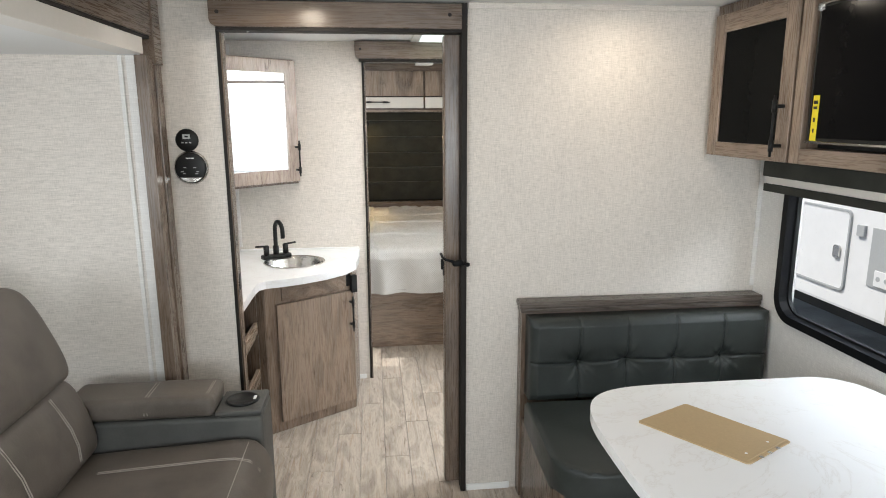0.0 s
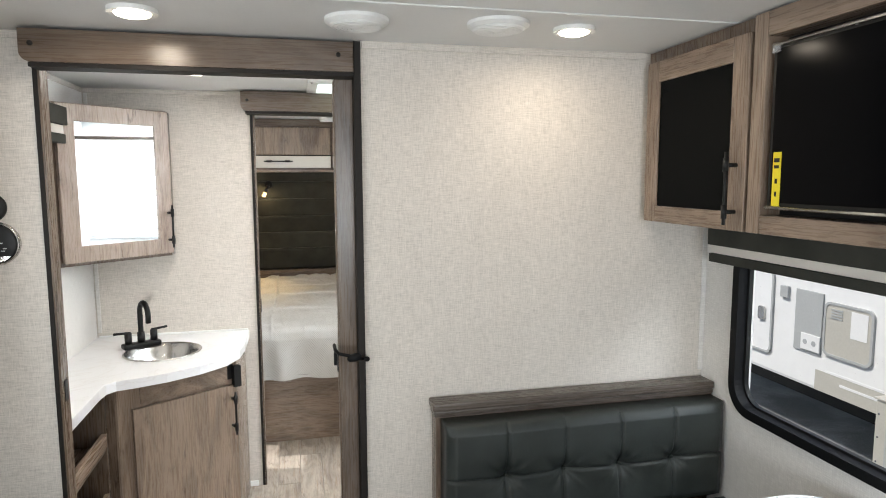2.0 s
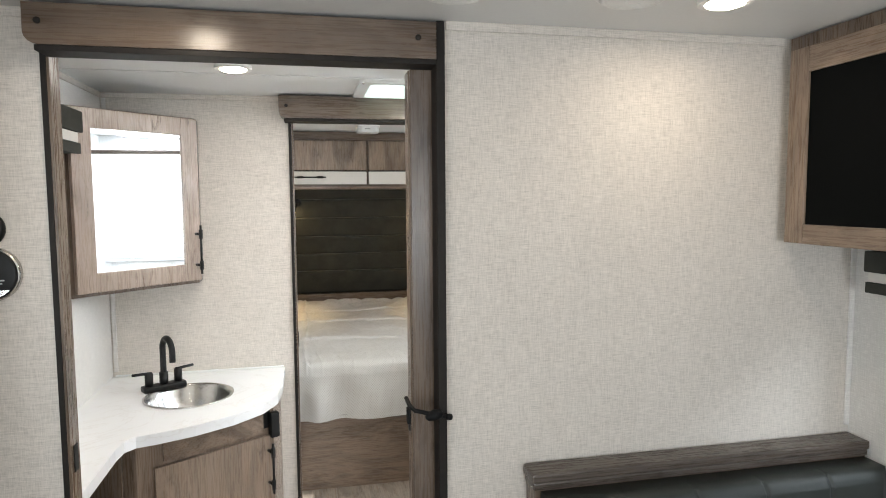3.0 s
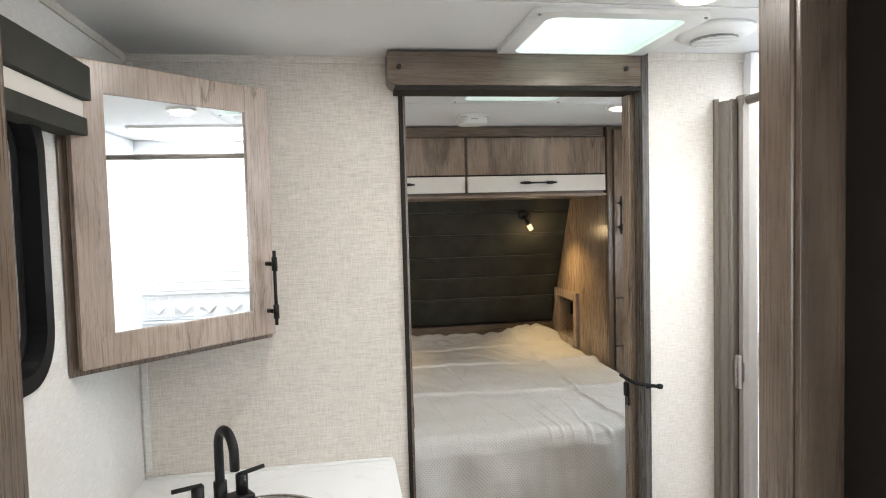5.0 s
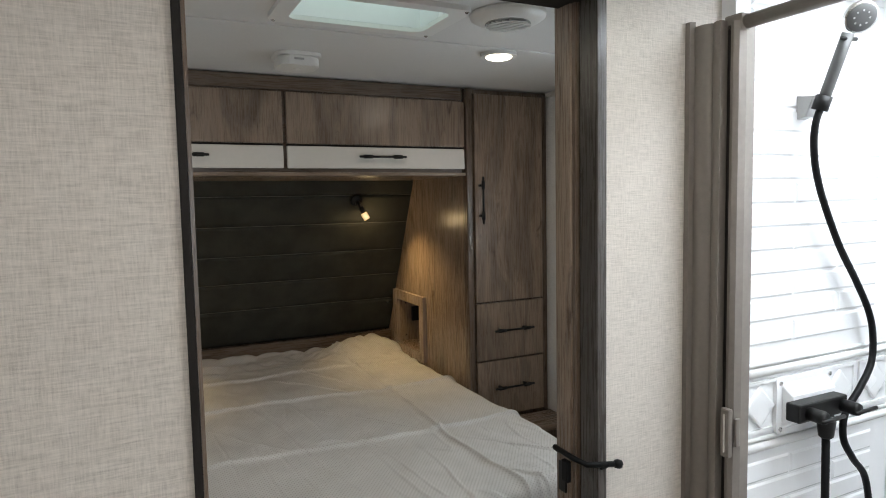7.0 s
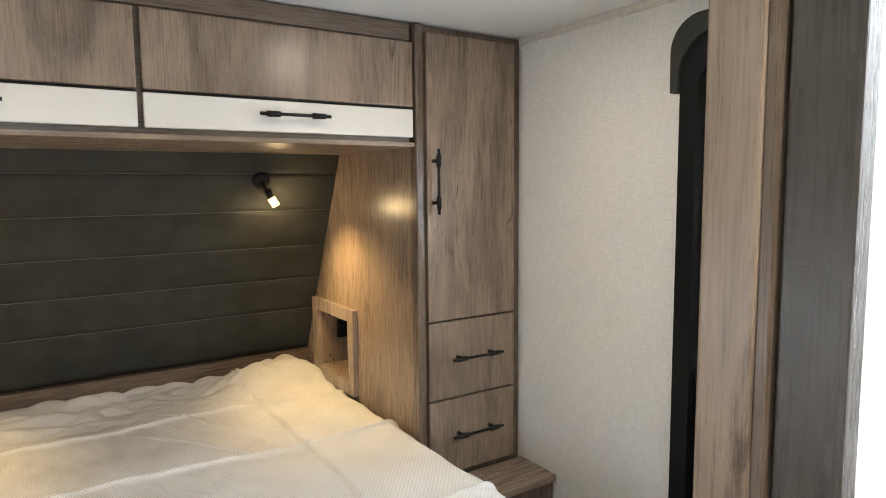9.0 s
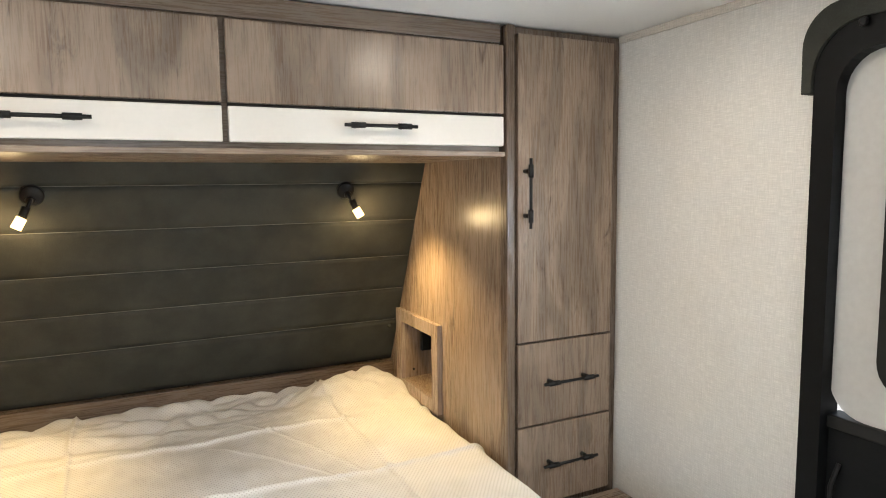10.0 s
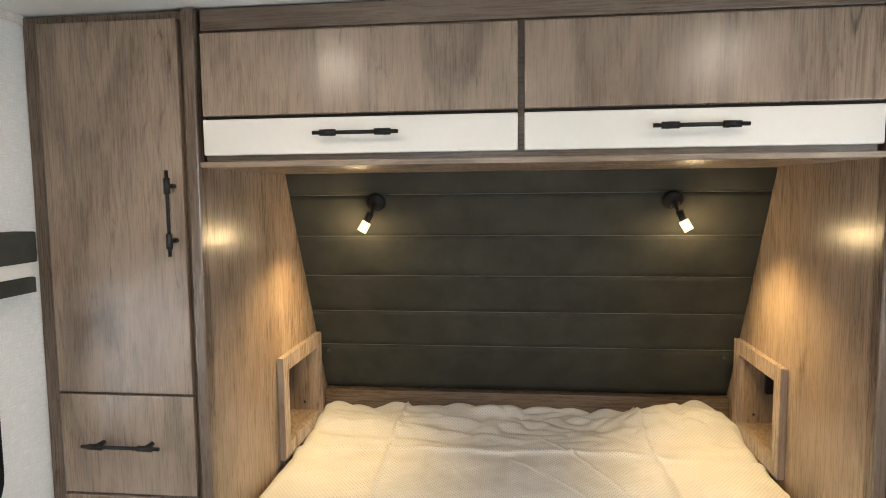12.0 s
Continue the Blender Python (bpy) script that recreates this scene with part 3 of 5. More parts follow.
def round_vent(x, y):
    s = thing("ceiling_vent", (x, y, ZC), "round white ceiling air vent with slats", "vent", "ceiling vents")
    part("rim", lathe([(0.098, 0), (0.096, -0.010), (0.076, -0.022), (0.062, -0.024)], (x, y, ZC - 0.0005), 40), M_WHITE, s, smooth=True)
    part("backing", lathe([(0.058, 0), (0.058, -0.001)], (x, y, ZC - 0.0245), 32), M_GREY, s)
    for k in range(-4, 5):
        w = math.sqrt(max(0.0, 0.056 ** 2 - (0.0125 * k) ** 2))
        b = box(-w, w, -0.0045, 0.0045, -0.0012, 0.0012)
        b.transform(pose(x, y + 0.0125 * k, ZC - 0.030, 28))
        part("slat", b, M_WHITE, s)


round_vent(0.815, 3.57)
round_vent(0.853, 4.285)

sm = thing("smoke_detector", (0.465, 4.93, ZC), "small white smoke detector on the ceiling", "smoke detector")
part("base", prism(rrect(0.395, 0.535, 4.86, 5.0, 0.03), ZC - 0.012, ZC - 0.0005, "z", 0.003), M_WHITE, sm)
part("cover", prism(rrect(0.402, 0.528, 4.867, 4.993, 0.03), ZC - 0.042, ZC - 0.0125, "z", 0.008), M_WHITE, sm)
part("slot", box(0.445, 0.475, 4.8655, 4.868, ZC - 0.026, ZC - 0.020), M_GREY, sm)
part("test_button", lathe([(0.012, 0), (0.010, -0.003), (0.001, -0.004)], (0.465, 4.93, ZC - 0.042), 16), M_WHITE, sm)

# ---- windows and shades ----


def shade(x, y0, y1, z0, z1, out, label):
    """A blind cassette with two dark bands and a pale band; out: +1 or -1, the way it faces."""
    s = thing("window_shade", (x, (y0 + y1) / 2, z0), label, "window shade", "window shades")
    d = 0.062 * out
    h = z1 - z0
    xs = sorted((x, x + d))
    part("cassette", box(*xs, y0, y1, z0 + 0.50 * h, z1, 0.004), M_HEADBOARD, s, "dark fabric-covered cassette")
    xs = sorted((x, x + 0.8 * d))
    part("band", box(*xs, y0 + 0.004, y1 - 0.004, z0 + 0.26 * h, z0 + 0.495 * h, 0.002), M_OFFWHITE, s, "pale folded band")
    xs = sorted((x, x + 0.88 * d))
    part("bottom_rail", box(*xs, y0, y1, z0, z0 + 0.255 * h, 0.003), M_HEADBOARD, s, "dark bottom rail")
    return s


def window(tag, x, y0, y1, z0, z1, out, label, frosted=False):
    w = thing("window_" + tag, (x, (y0 + y1) / 2, z0), label, "window", kind="structure")
    xs = sorted((x + 0.022 * out, x - 0.03 * out))
    fr = part("window_frame", ring(rrect(y0, y1, z0, z1, 0.10), rrect(y0 + 0.030, y1 - 0.030, z0 + 0.030, z1 - 0.030, 0.078), *xs, "x"), M_RUBBER, w, "black rounded frame")
    part("bead", ring(rrect(y0 + 0.0302, y1 - 0.0302, z0 + 0.0302, z1 - 0.0302, 0.078), rrect(y0 + 0.038, y1 - 0.038, z0 + 0.038, z1 - 0.038, 0.070), x - 0.012 * out, x - 0.028 * out, "x"), M_BLACK, fr)
    p = part("pane", prism(rrect(y0 + 0.034, y1 - 0.034, z0 + 0.034, z1 - 0.034, 0.072), x - 0.02 * out, x - 0.024 * out, "x"), M_FROST if frosted else M_GLASS, w, "assumed frosted glass that stops the sun" if frosted else "clear glass")
    p.visible_shadow = frosted
    return w


window("1", XR, 0.88, 2.455, 0.785, 1.365, -1, "wide black-framed window beside the dinette")
shade(XR - 0.001, 0.85, 2.540, 1.280, 1.397, -1, "dark pleated shade cassette with a pale band")
# The pane is out of view; frosting is assumed, to block direct sun.
window("2", XL, 2.83, 3.345, 1.235, 1.76, 1, "black-framed bathroom window", True)
shade(XL + 0.001, 2.84, 3.49, 1.707, 1.85, 1, "dark shade cassette with a pale band")
window("3", XL, 4.16, 5.09, 0.82, 1.36, 1, "black-framed bedroom window")
shade(XL + 0.001, 4.12, 5.185, 1.325, 1.468, 1, "dark shade cassette with a pale band")

# bedroom entry door in the outer wall
ed = thing("door_3", (XR, 4.3, 0), "closed black-framed outer door with a pale panel", "door", kind="structure")
part("door_frame", ring(rrect(3.98, 4.606, 0.0, 1.865, 0.11), rrect(4.03, 4.556, 0.05, 1.80, 0.08), XR - 0.03, XR + 0.03, "x"), M_RUBBER, ed, "black rounded door frame")
part("upper_panel", ring(rrect(4.025, 4.561, 1.015, 1.805, 0.08), rrect(4.09, 4.415, 1.13, 1.62, 0.05), XR + 0.005, XR + 0.045, "x"), M_PALEGREY, ed, "pale grey upper panel")
part("lower_panel", box(XR + 0.002, XR + 0.045, 4.025, 4.561, 0.045, 0.985, 0.003), M_RUBBER, ed, "black lower panel")
part("rail", box(XR - 0.006, XR + 0.045, 4.025, 4.561, 0.985, 1.015, 0.004), M_BLACK, ed)
part("window_ring", ring(rrect(4.05, 4.455, 1.09, 1.66, 0.07), rrect(4.09, 4.415, 1.13, 1.62, 0.05), XR - 0.012, XR + 0.012, "x"), M_BLACK, ed, "black ring of the door window")
dp = part("pane", prism(rrect(4.07, 4.435, 1.11, 1.64, 0.05), XR + 0.02, XR + 0.024, "x"), M_GLASS, ed, "clear glass")
dp.visible_shadow = False
part("door_pull", tube([(XR - 0.004, 4.525, 0.74), (XR - 0.02, 4.532, 0.79), (XR - 0.02, 4.532, 0.86), (XR - 0.004, 4.525, 0.91)], 0.005), M_BLACK, ed, "black curved pull", True)
arch = [(4.0, 1.905), (4.544, 1.905)] + [(4.544 + 0.085 * math.sin(radians(9 * k)), 1.82 + 0.085 * math.cos(radians(9 * k))) for k in range(1, 11)] + [(4.629, 1.722), (4.606, 1.722)] + [(4.499 + 0.107 * math.cos(radians(9 * k)), 1.755 + 0.107 * math.sin(radians(9 * k))) for k in range(11)] + [(4.0, 1.862)]
a = part("arch_valance", prism(arch, XR - 0.04, XR - 0.001, "x", 0.002), M_HEADBOARD, ed, "dark arched cover over the door frame")
part("snap", lathe([(0.010, 0), (0.008, 0.006), (0.003, 0.008)], (XR - 0.04, 4.50, 1.85), 16, m=pose(0, 0, 0, 0, -90)), M_BLACK, a)

# ---- lounge ----


def framed_door(parent, y0, y1, z0, z1, x, stile=0.066, thick=0.02):
    """A cupboard door facing -x: four frame members and a dark glass panel."""
    d = part("door", box(x + 0.008, x + 0.012, y0 + stile - 0.004, y1 - stile + 0.004, z0 + stile - 0.02, z1 - stile + 0.004), M_SMOKEGLASS, parent, "dark smoked glass panel")
    part("stile", box(x, x + thick, y0, y0 + stile, z0, z1, 0.003), M_OAK, d)
    part("stile", box(x, x + thick, y1 - stile, y1, z0, z1, 0.003), M_OAK, d)
    part("rail", box(x + 0.0006, x + thick, y0 + stile + 0.0005, y1 - stile - 0.0005, z1 - stile, z1, 0.002), M_OAK_Y, d)
    part("rail", box(x + 0.0006, x + thick, y0 + stile + 0.0005, y1 - stile - 0.0005, z0, z0 + 0.052, 0.002), M_OAK_Y, d)
    return d


oc = thing("overhead_cabinet", (1.53, 2.36, 1.43), "grey oak overhead cabinet with a dark glass door", "cabinet")
part("body", box(1.412, XR, 2.095, Y1 - 0.012, 1.423, ZC - 0.004, 0.002), M_DARK, oc)
framed_door(oc, 2.100, 2.592, 1.421, 1.937, 1.389)
bar_handle(oc, (1.389, 2.134, 1.438), (1.389, 2.134, 1.633), (-0.032, 0, 0))

tvc = thing("tv_cabinet", (1.53, 1.5, 1.43), "grey oak overhead surround holding the television", "cabinet")
part("body", box(1.46, XR, 0.80, 2.092, 1.423, ZC - 0.004), M_DARK, tvc)
part("stile", box(1.391, 1.46, 2.042, 2.090, 1.421, ZC - 0.006, 0.003), M_OAK, tvc)
part("stile", box(1.391, 1.46, 0.80, 0.85, 1.421, ZC - 0.006, 0.003), M_OAK, tvc)
part("rail", box(1.3915, 1.46, 0.851, 2.041, 1.421, 1.469, 0.003), M_OAK_Y, tvc, "lower oak rail")
part("rail", box(1.3915, 1.46, 0.851, 2.041, 1.913, ZC - 0.006, 0.003), M_OAK_Y, tvc, "upper oak rail")
part("recess", box(1.452, 1.459, 0.851, 2.041, 1.470, 1.912), M_BLACK, tvc)

tv = thing("television", (1.41, 1.5, 1.49), "flat black television wrapped in clear film", "television")
part("body", box(1.402, 1.45, 0.93, 2.038, 1.497, 1.900, 0.006), M_BLACK, tv)
part("screen", box(1.3995, 1.4018, 0.945, 2.024, 1.512, 1.888, 0.001), M_TV, tv, "dark glossy screen")
part("film_edge", tube([(1.397, 2.034, 1.500), (1.397, 1.6, 1.4985), (1.397, 0.94, 1.500)], 0.005), M_STEEL, tv, "shiny film edge", True)
part("film_edge", tube([(1.397, 2.034, 1.897), (1.397, 1.6, 1.899), (1.397, 0.94, 1.897)], 0.0045), M_STEEL, tv, "shiny film edge", True)
part("film_corner", box(1.394, 1.40, 2.010, 2.036, 1.878, 1.902, 0.003), M_FILM, tv, "crumpled clear film")
lab = part("label", box(1.3975, 1.3992, 1.990, 2.016, 1.503, 1.637), M_YELLOW, tv, "yellow energy label")
for k, (za, zb, w) in enumerate(((1.612, 1.622, 0.018), (1.597, 1.605, 0.016), (1.560, 1.572, 0.008), (1.528, 1.540, 0.006))):
    part("print_bar", box(1.3968, 1.3974, 2.003 - w / 2, 2.003 + w / 2, za, zb), M_BLACK, lab)

tv.location += Vector((-0.001, -0.008, -0.010))

# dinette bench
bench = thing("dinette_bench", (1.15, 2.3, 0), "dinette bench with tufted charcoal vinyl cushions and an oak ledge", "bench")
bench.scale.z = 0.985
bx0, bx1 = 0.645, XR - 0.004
part("ledge", box(0.646, bx1, 2.548, Y1 - 0.004, 0.836, 0.862, 0.006), M_LEDGE, bench, "grey oak ledge")
part("ledge_moulding", box(0.651, bx1, 2.554, Y1 - 0.005, 0.816, 0.8355, 0.005), M_LEDGE, bench, "moulded lip below the ledge")
part("back_panel", box(0.656, bx1, 2.562, Y1 - 0.006, 0.0, 0.8155, 0.003), M_DARK, bench, "grey oak back panel")
part("base", prism([(0.664, 2.561), (0.664, 2.12), (0.682, 2.06), (0.74, 2.02), (0.80, 2.01), (bx1, 2.01), (bx1, 2.561)], 0.0, 0.362, "z", 0.002), M_DARK, bench, "grey oak base")
pts = [(bx1, 2.47), (0.652, 2.47), (0.644, 2.20)] + [(0.640 + 0.14 - 0.14 * math.cos(radians(10 * k)), 2.07 - 0.14 * math.sin(radians(10 * k))) for k in range(10)] + [(bx1, 1.93)]
seat = part("seat_cushion", prism(pts, 0.364, 0.478, "z", 0.022, seg=4), M_GREENLEATHER, bench, "charcoal vinyl seat cushion", True)
part("piping", tube([(u, v, 0.474) for u, v in ((0.663, 2.465), (0.655, 2.2), (0.651, 2.08), (0.66, 2.025), (0.69, 1.975), (0.74, 1.945), (0.79, 1.938), (1.2, 1.938), (1.64, 1.938))], 0.0035), M_GREENLEATHER, seat, smooth=True)


def tufted_back(parent, x0, x1, z0, z1, y, depth):
    """A back cushion with buttons along the middle and creases running out of them."""
    nx, nz = 260, 100
    buttons = [x0 + (x1 - x0) * k / 5 for k in range(1, 5)]
    zm = z0 + 0.47 * (z1 - z0)
    bm = bmesh.new()
    grid = []
    for j in range(nz + 1):
        row = []
        for i in range(nx + 1):
            u, v = i / nx, j / nz
            x, z = x0 + u * (x1 - x0), z0 + v * (z1 - z0)
            edge = min(1.0, min(u, 1 - u) * (x1 - x0) / 0.03) * min(1.0, min(v, 1 - v) * (z1 - z0) / 0.03)
            d = depth * (0.72 + 0.28 * math.sqrt(max(0, edge)))
            for bx in buttons:
                rr = math.hypot(x - bx, z - zm)
                d -= 0.020 * math.exp(-(rr / 0.030) ** 2)
                d -= 0.011 * math.exp(-(abs(x - bx - 0.003 * math.sin(19 * z)) / 0.0034) ** 1.2)
                d -= 0.0035 * math.exp(-(rr / 0.075) ** 2) * abs(math.sin(5 * math.atan2(z - zm, x - bx) + 0.6))
            d -= 0.011 * math.exp(-(abs(z - zm - 0.004 * math.sin(13 * x)) / 0.0034) ** 1.2)
            d += 0.004 * noise.noise(Vector((x * 7, z * 7, 1.3))) * edge
            row.append(bm.verts.new((x, y - d, z)))
        grid.append(row)
    for j in range(nz):
        for i in range(nx):
            bm.faces.new((grid[j][i], grid[j][i + 1], grid[j + 1][i + 1], grid[j + 1][i]))
    rim = [grid[0][i] for i in range(nx + 1)] + [grid[j][nx] for j in range(1, nz + 1)] + [grid[nz][i] for i in range(nx - 1, -1, -1)] + [grid[j][0] for j in range(nz - 1, 0, -1)]
    back = [bm.verts.new((v.co.x, y, v.co.z)) for v in rim]
    for i in range(len(rim)):
        k = (i + 1) % len(rim)
        bm.faces.new((rim[i], rim[k], back[k], back[i]))
    bm.faces.new(back)
    c = part("back_cushion", bm, M_GREENLEATHER, parent, "tufted charcoal vinyl back cushion", True)
    for bx in buttons:
        part("button", lathe([(0.006, 0), (0.005, 0.003), (0.001, 0.004)], (bx, y - depth + 0.022, zm), 12, m=pose(0, 0, 0, 90)), M_GREENLEATHER, c)
    yy = y - 0.74 * depth
    part("piping", tube([(x0 + 0.006, yy, z0 + 0.01), (x0 + 0.006, yy, z1 - 0.006), (x1 - 0.006, yy, z1 - 0.006), (x1 - 0.006, yy, z0 + 0.01)], 0.004), M_GREENLEATHER, c, smooth=True)


tufted_back(bench, 0.672, 1.655, 0.472, 0.812, 2.561, 0.098)

# table
tb = thing("dinette_table", (1.15, 1.6, 0), "white marble-look dinette table with rounded corners", "table")
tb.scale.z = 0.977
tx = []
for k in range(49):
    a = radians(90 + 180 * k / 48)
    c, s = math.cos(a), math.sin(a)
    tx.append((1.114 + 0.445 * math.copysign(abs(c) ** 0.42, c), 1.590 + 0.386 * math.copysign(abs(s) ** 0.55, s)))
for k in range(25):
    a = radians(-90 + 180 * k / 24)
    c, s = math.cos(a), math.sin(a)
    tx.append((1.40 + 0.205 * math.copysign(abs(c) ** 0.5, c), 1.590 + 0.386 * math.copysign(abs(s) ** 0.55, s)))
part("tabletop", prism(tx, 0.728, 0.760, "z", 0.008, seg=3), M_MARBLE, tb)
for lx in (0.95, 1.38):
    leg = part("leg", lathe([(0.028, 0.03), (0.028, 0.715)], (lx, 1.6, 0), 24), M_STEEL, tb, "round steel leg", True)
    part("foot", lathe([(0.085, 0.0), (0.085, 0.012), (0.035, 0.035)], (lx, 1.6, 0), 28), M_STEEL, leg)
    part("socket", lathe([(0.035, 0.70), (0.085, 0.722), (0.085, 0.728)], (lx, 1.6, 0), 28), M_STEEL, leg)

env = thing("envelope", (0.975, 1.69, 0.76), "tan card envelope lying on the white table", "envelope")
part("card", prism([(0.794, 1.742), (0.967, 1.826), (0.976, 1.824), (1.133, 1.594), (1.132, 1.584), (0.972, 1.498), (0.962, 1.500), (0.791, 1.733)], 0.7602, 0.7635, "z", 0.0006), M_TAN, env)
part("flap_edge", tube([(0.972, 1.508, 0.7662), (1.048, 1.549, 0.7668), (1.124, 1.590, 0.7662)], 0.0014), M_TAN, env)
for k, (ex, ey) in enumerate(((1.012, 1.524), (1.045, 1.542), (1.078, 1.560))):
    part("plastic_scrap", lathe([(0.001, 0), (0.006, 0.001), (0.004, 0.003), (0.001, 0.004)], (ex, ey - 0.006, 0.7655), 9), M_FILM, env, "clear plastic scrap")
for ex, ey in ((0.985, 1.540), (1.072, 1.587)):
    part("rivet", lathe([(0.0035, 0), (0.003, 0.0012)], (ex, ey, 0.7655), 12), M_WHITE, env, "white rivet")

env.location.z = 0.760 * 0.977 + 0.0002

# sofa in the slide-out
sofa = thing("sofa", (-0.85, 1.6, 0), "grey-brown vinyl recliner sofa with pale stitching and a cup holder", "sofa")
sofa.scale.z = 0.96
arm_y0, arm_y1 = 2.265, 2.455


def soft_profile(pts, y0, y1, r=0.03, n=5):
    """An (x, z) outline swept along y, shrinking at both ends to rounded sides."""
    cx, cz = sum(p[0] for p in pts) / len(pts), sum(p[1] for p in pts) / len(pts)
    bm = bmesh.new()
    loops = []
    stops = [(y0 + r * (1 - math.cos(radians(90 * k / n))), r * (1 - math.sin(radians(90 * k / n)))) for k in range(n + 1)]
    stops += [(y0 + (y1 - y0) * q, 0.0) for q in (0.25, 0.5, 0.75)]
    stops += [(y1 - r * (1 - math.cos(radians(90 * k / n))), r * (1 - math.sin(radians(90 * k / n)))) for k in range(n, -1, -1)]
    for y, s in stops:
        lp = []
        for x, z in pts:
            d = Vector((x - cx, z - cz))
            d *= max(0.2, 1 - s / max(d.length, 0.01))
            lp.append(bm.verts.new((cx + d.x, y, cz + d.y)))
        loops.append(lp)
    m = len(pts)
    for p, q in zip(loops, loops[1:]):
        for k in range(m):
            bm.faces.new((p[k], p[(k + 1) % m], q[(k + 1) % m], q[k]))
    bm.faces.new(loops[0])
    bm.faces.new(loops[-1])
    return bm


def smooth_loop(ctrl, n=6):
    """A closed Catmull-Rom loop through the control points."""
    out, m = [], len(ctrl)
    for i in range(m):
        p0, p1, p2, p3 = (Vector(ctrl[(i + k) % m]) for k in (-1, 0, 1, 2))
        for k in range(n):
            t = k / n
            out.append(tuple(0.5 * (2 * p1 + (p2 - p0) * t + (2 * p0 - 5 * p1 + 4 * p2 - p3) * t * t + (3 * p1 - p0 - 3 * p2 + p3) * t ** 3)))
    return out


for sy0, sy1 in ((1.62, 2.258), (0.965, 1.605)):
    part("upper_back", soft_profile(smooth_loop([(-0.935, 0.775), (-0.905, 0.82), (-0.955, 0.98), (-1.02, 1.085), (-1.09, 1.10), (-1.16, 1.06), (-1.14, 0.90), (-1.09, 0.77)]), sy0, sy1, 0.05), M_SOFA, sofa, "padded upper back cushion", True)
    lb = part("lower_back", soft_profile(smooth_loop([(-0.885, 0.49), (-0.845, 0.54), (-0.865, 0.66), (-0.915, 0.762), (-0.98, 0.775), (-1.08, 0.72), (-1.06, 0.50), (-0.97, 0.46)]), sy0, sy1, 0.04), M_SOFA, sofa, "padded lower back cushion", True)
    st = part("seat", soft_profile(smooth_loop([(-0.93, 0.36), (-0.93, 0.47), (-0.80, 0.495), (-0.55, 0.512), (-0.38, 0.52), (-0.315, 0.49), (-0.285, 0.40), (-0.30, 0.24), (-0.34, 0.14), (-0.45, 0.14), (-0.60, 0.30)]), sy0, sy1, 0.035), M_SOFA, sofa, "padded seat cushion", True)
    for sy in (sy0 + 0.20, sy1 - 0.16):
        for off in (0, 0.009):
            part("stitch", tube([(-0.80, sy + off, 0.4985), (-0.68, sy + off, 0.5065), (-0.55, sy + off, 0.5150), (-0.45, sy + off, 0.5215), (-0.38, sy + off, 0.5225), (-0.335, sy + off, 0.511), (-0.305, sy + off, 0.475), (-0.291, sy + off, 0.42), (-0.290, sy + off, 0.36)], 0.0017, n=6), M_STITCH, st, "pale seam")
            part("stitch", tube([(-0.842, sy + off, 0.545), (-0.8445, sy + off, 0.60), (-0.860, sy + off, 0.66), (-0.884, sy + off, 0.71), (-0.911, sy + off, 0.762)], 0.0017, n=6), M_STITCH, lb, "pale seam")
    part("stitch", tube([(-0.358, sy0 + 0.05, 0.5165), (-0.358, (sy0 + sy1) / 2, 0.519), (-0.358, sy1 - 0.04, 0.5165)], 0.0017, n=6), M_STITCH, st, "pale seam")
part("arm", box(-1.05, -0.318, arm_y0, arm_y1, 0.10, 0.588, 0.016, seg=3), M_SOFASIDE, sofa, "dark grey arm", True)
pad = part("arm_pad", box(-0.97, -0.478, arm_y0 + 0.002, arm_y1 - 0.004, 0.588, 0.668, 0.030, seg=5), M_SOFA, sofa, "padded arm rest", True)
for off in (0, 0.010):
    part("stitch", tube([(-0.705 + off, arm_y0 + 0.0015, 0.61), (-0.705 + off, arm_y0 + 0.010, 0.654), (-0.705 + off, arm_y0 + 0.03, 0.6685), (-0.705 + off, arm_y1 - 0.04, 0.6685)], 0.0016, n=6), M_STITCH, pad, "pale seam")
    part("stitch", tube([(-0.505 + off * 0.6, arm_y0 + 0.0065, 0.608), (-0.505 + off * 0.6, arm_y0 + 0.014, 0.652), (-0.507 + off * 0.6, arm_y0 + 0.04, 0.667), (-0.507 + off * 0.6, arm_y1 - 0.04, 0.667)], 0.0016, n=6), M_STITCH, pad, "pale seam")
ch = part("cup_block", box(-0.476, -0.320, arm_y0 + 0.004, arm_y1 - 0.006, 0.5885, 0.608, 0.008, seg=3), M_SOFASIDE, sofa, "dark grey cup holder block", True)
part("cup_ring", lathe([(0.056, 0.0), (0.058, 0.004), (0.054, 0.008), (0.047, 0.006), (0.045, 0.001)], (-0.400, 2.362, 0.608), 32), M_BLACK, ch, "black cup holder", True)
part("cup_mark", box(-0.362, -0.352, 2.35, 2.38, 0.6145, 0.6165, 0.0008), M_WHITE, ch)
part("base", box(-1.15, -0.36, 0.97, 2.45, 0.03, 0.30, 0.01), M_SOFASIDE, sofa)
for fy in (1.1, 2.35):
    part("foot", box(-0.46, -0.40, fy - 0.03, fy + 0.03, 0.0, 0.03), M_BLACK, sofa)

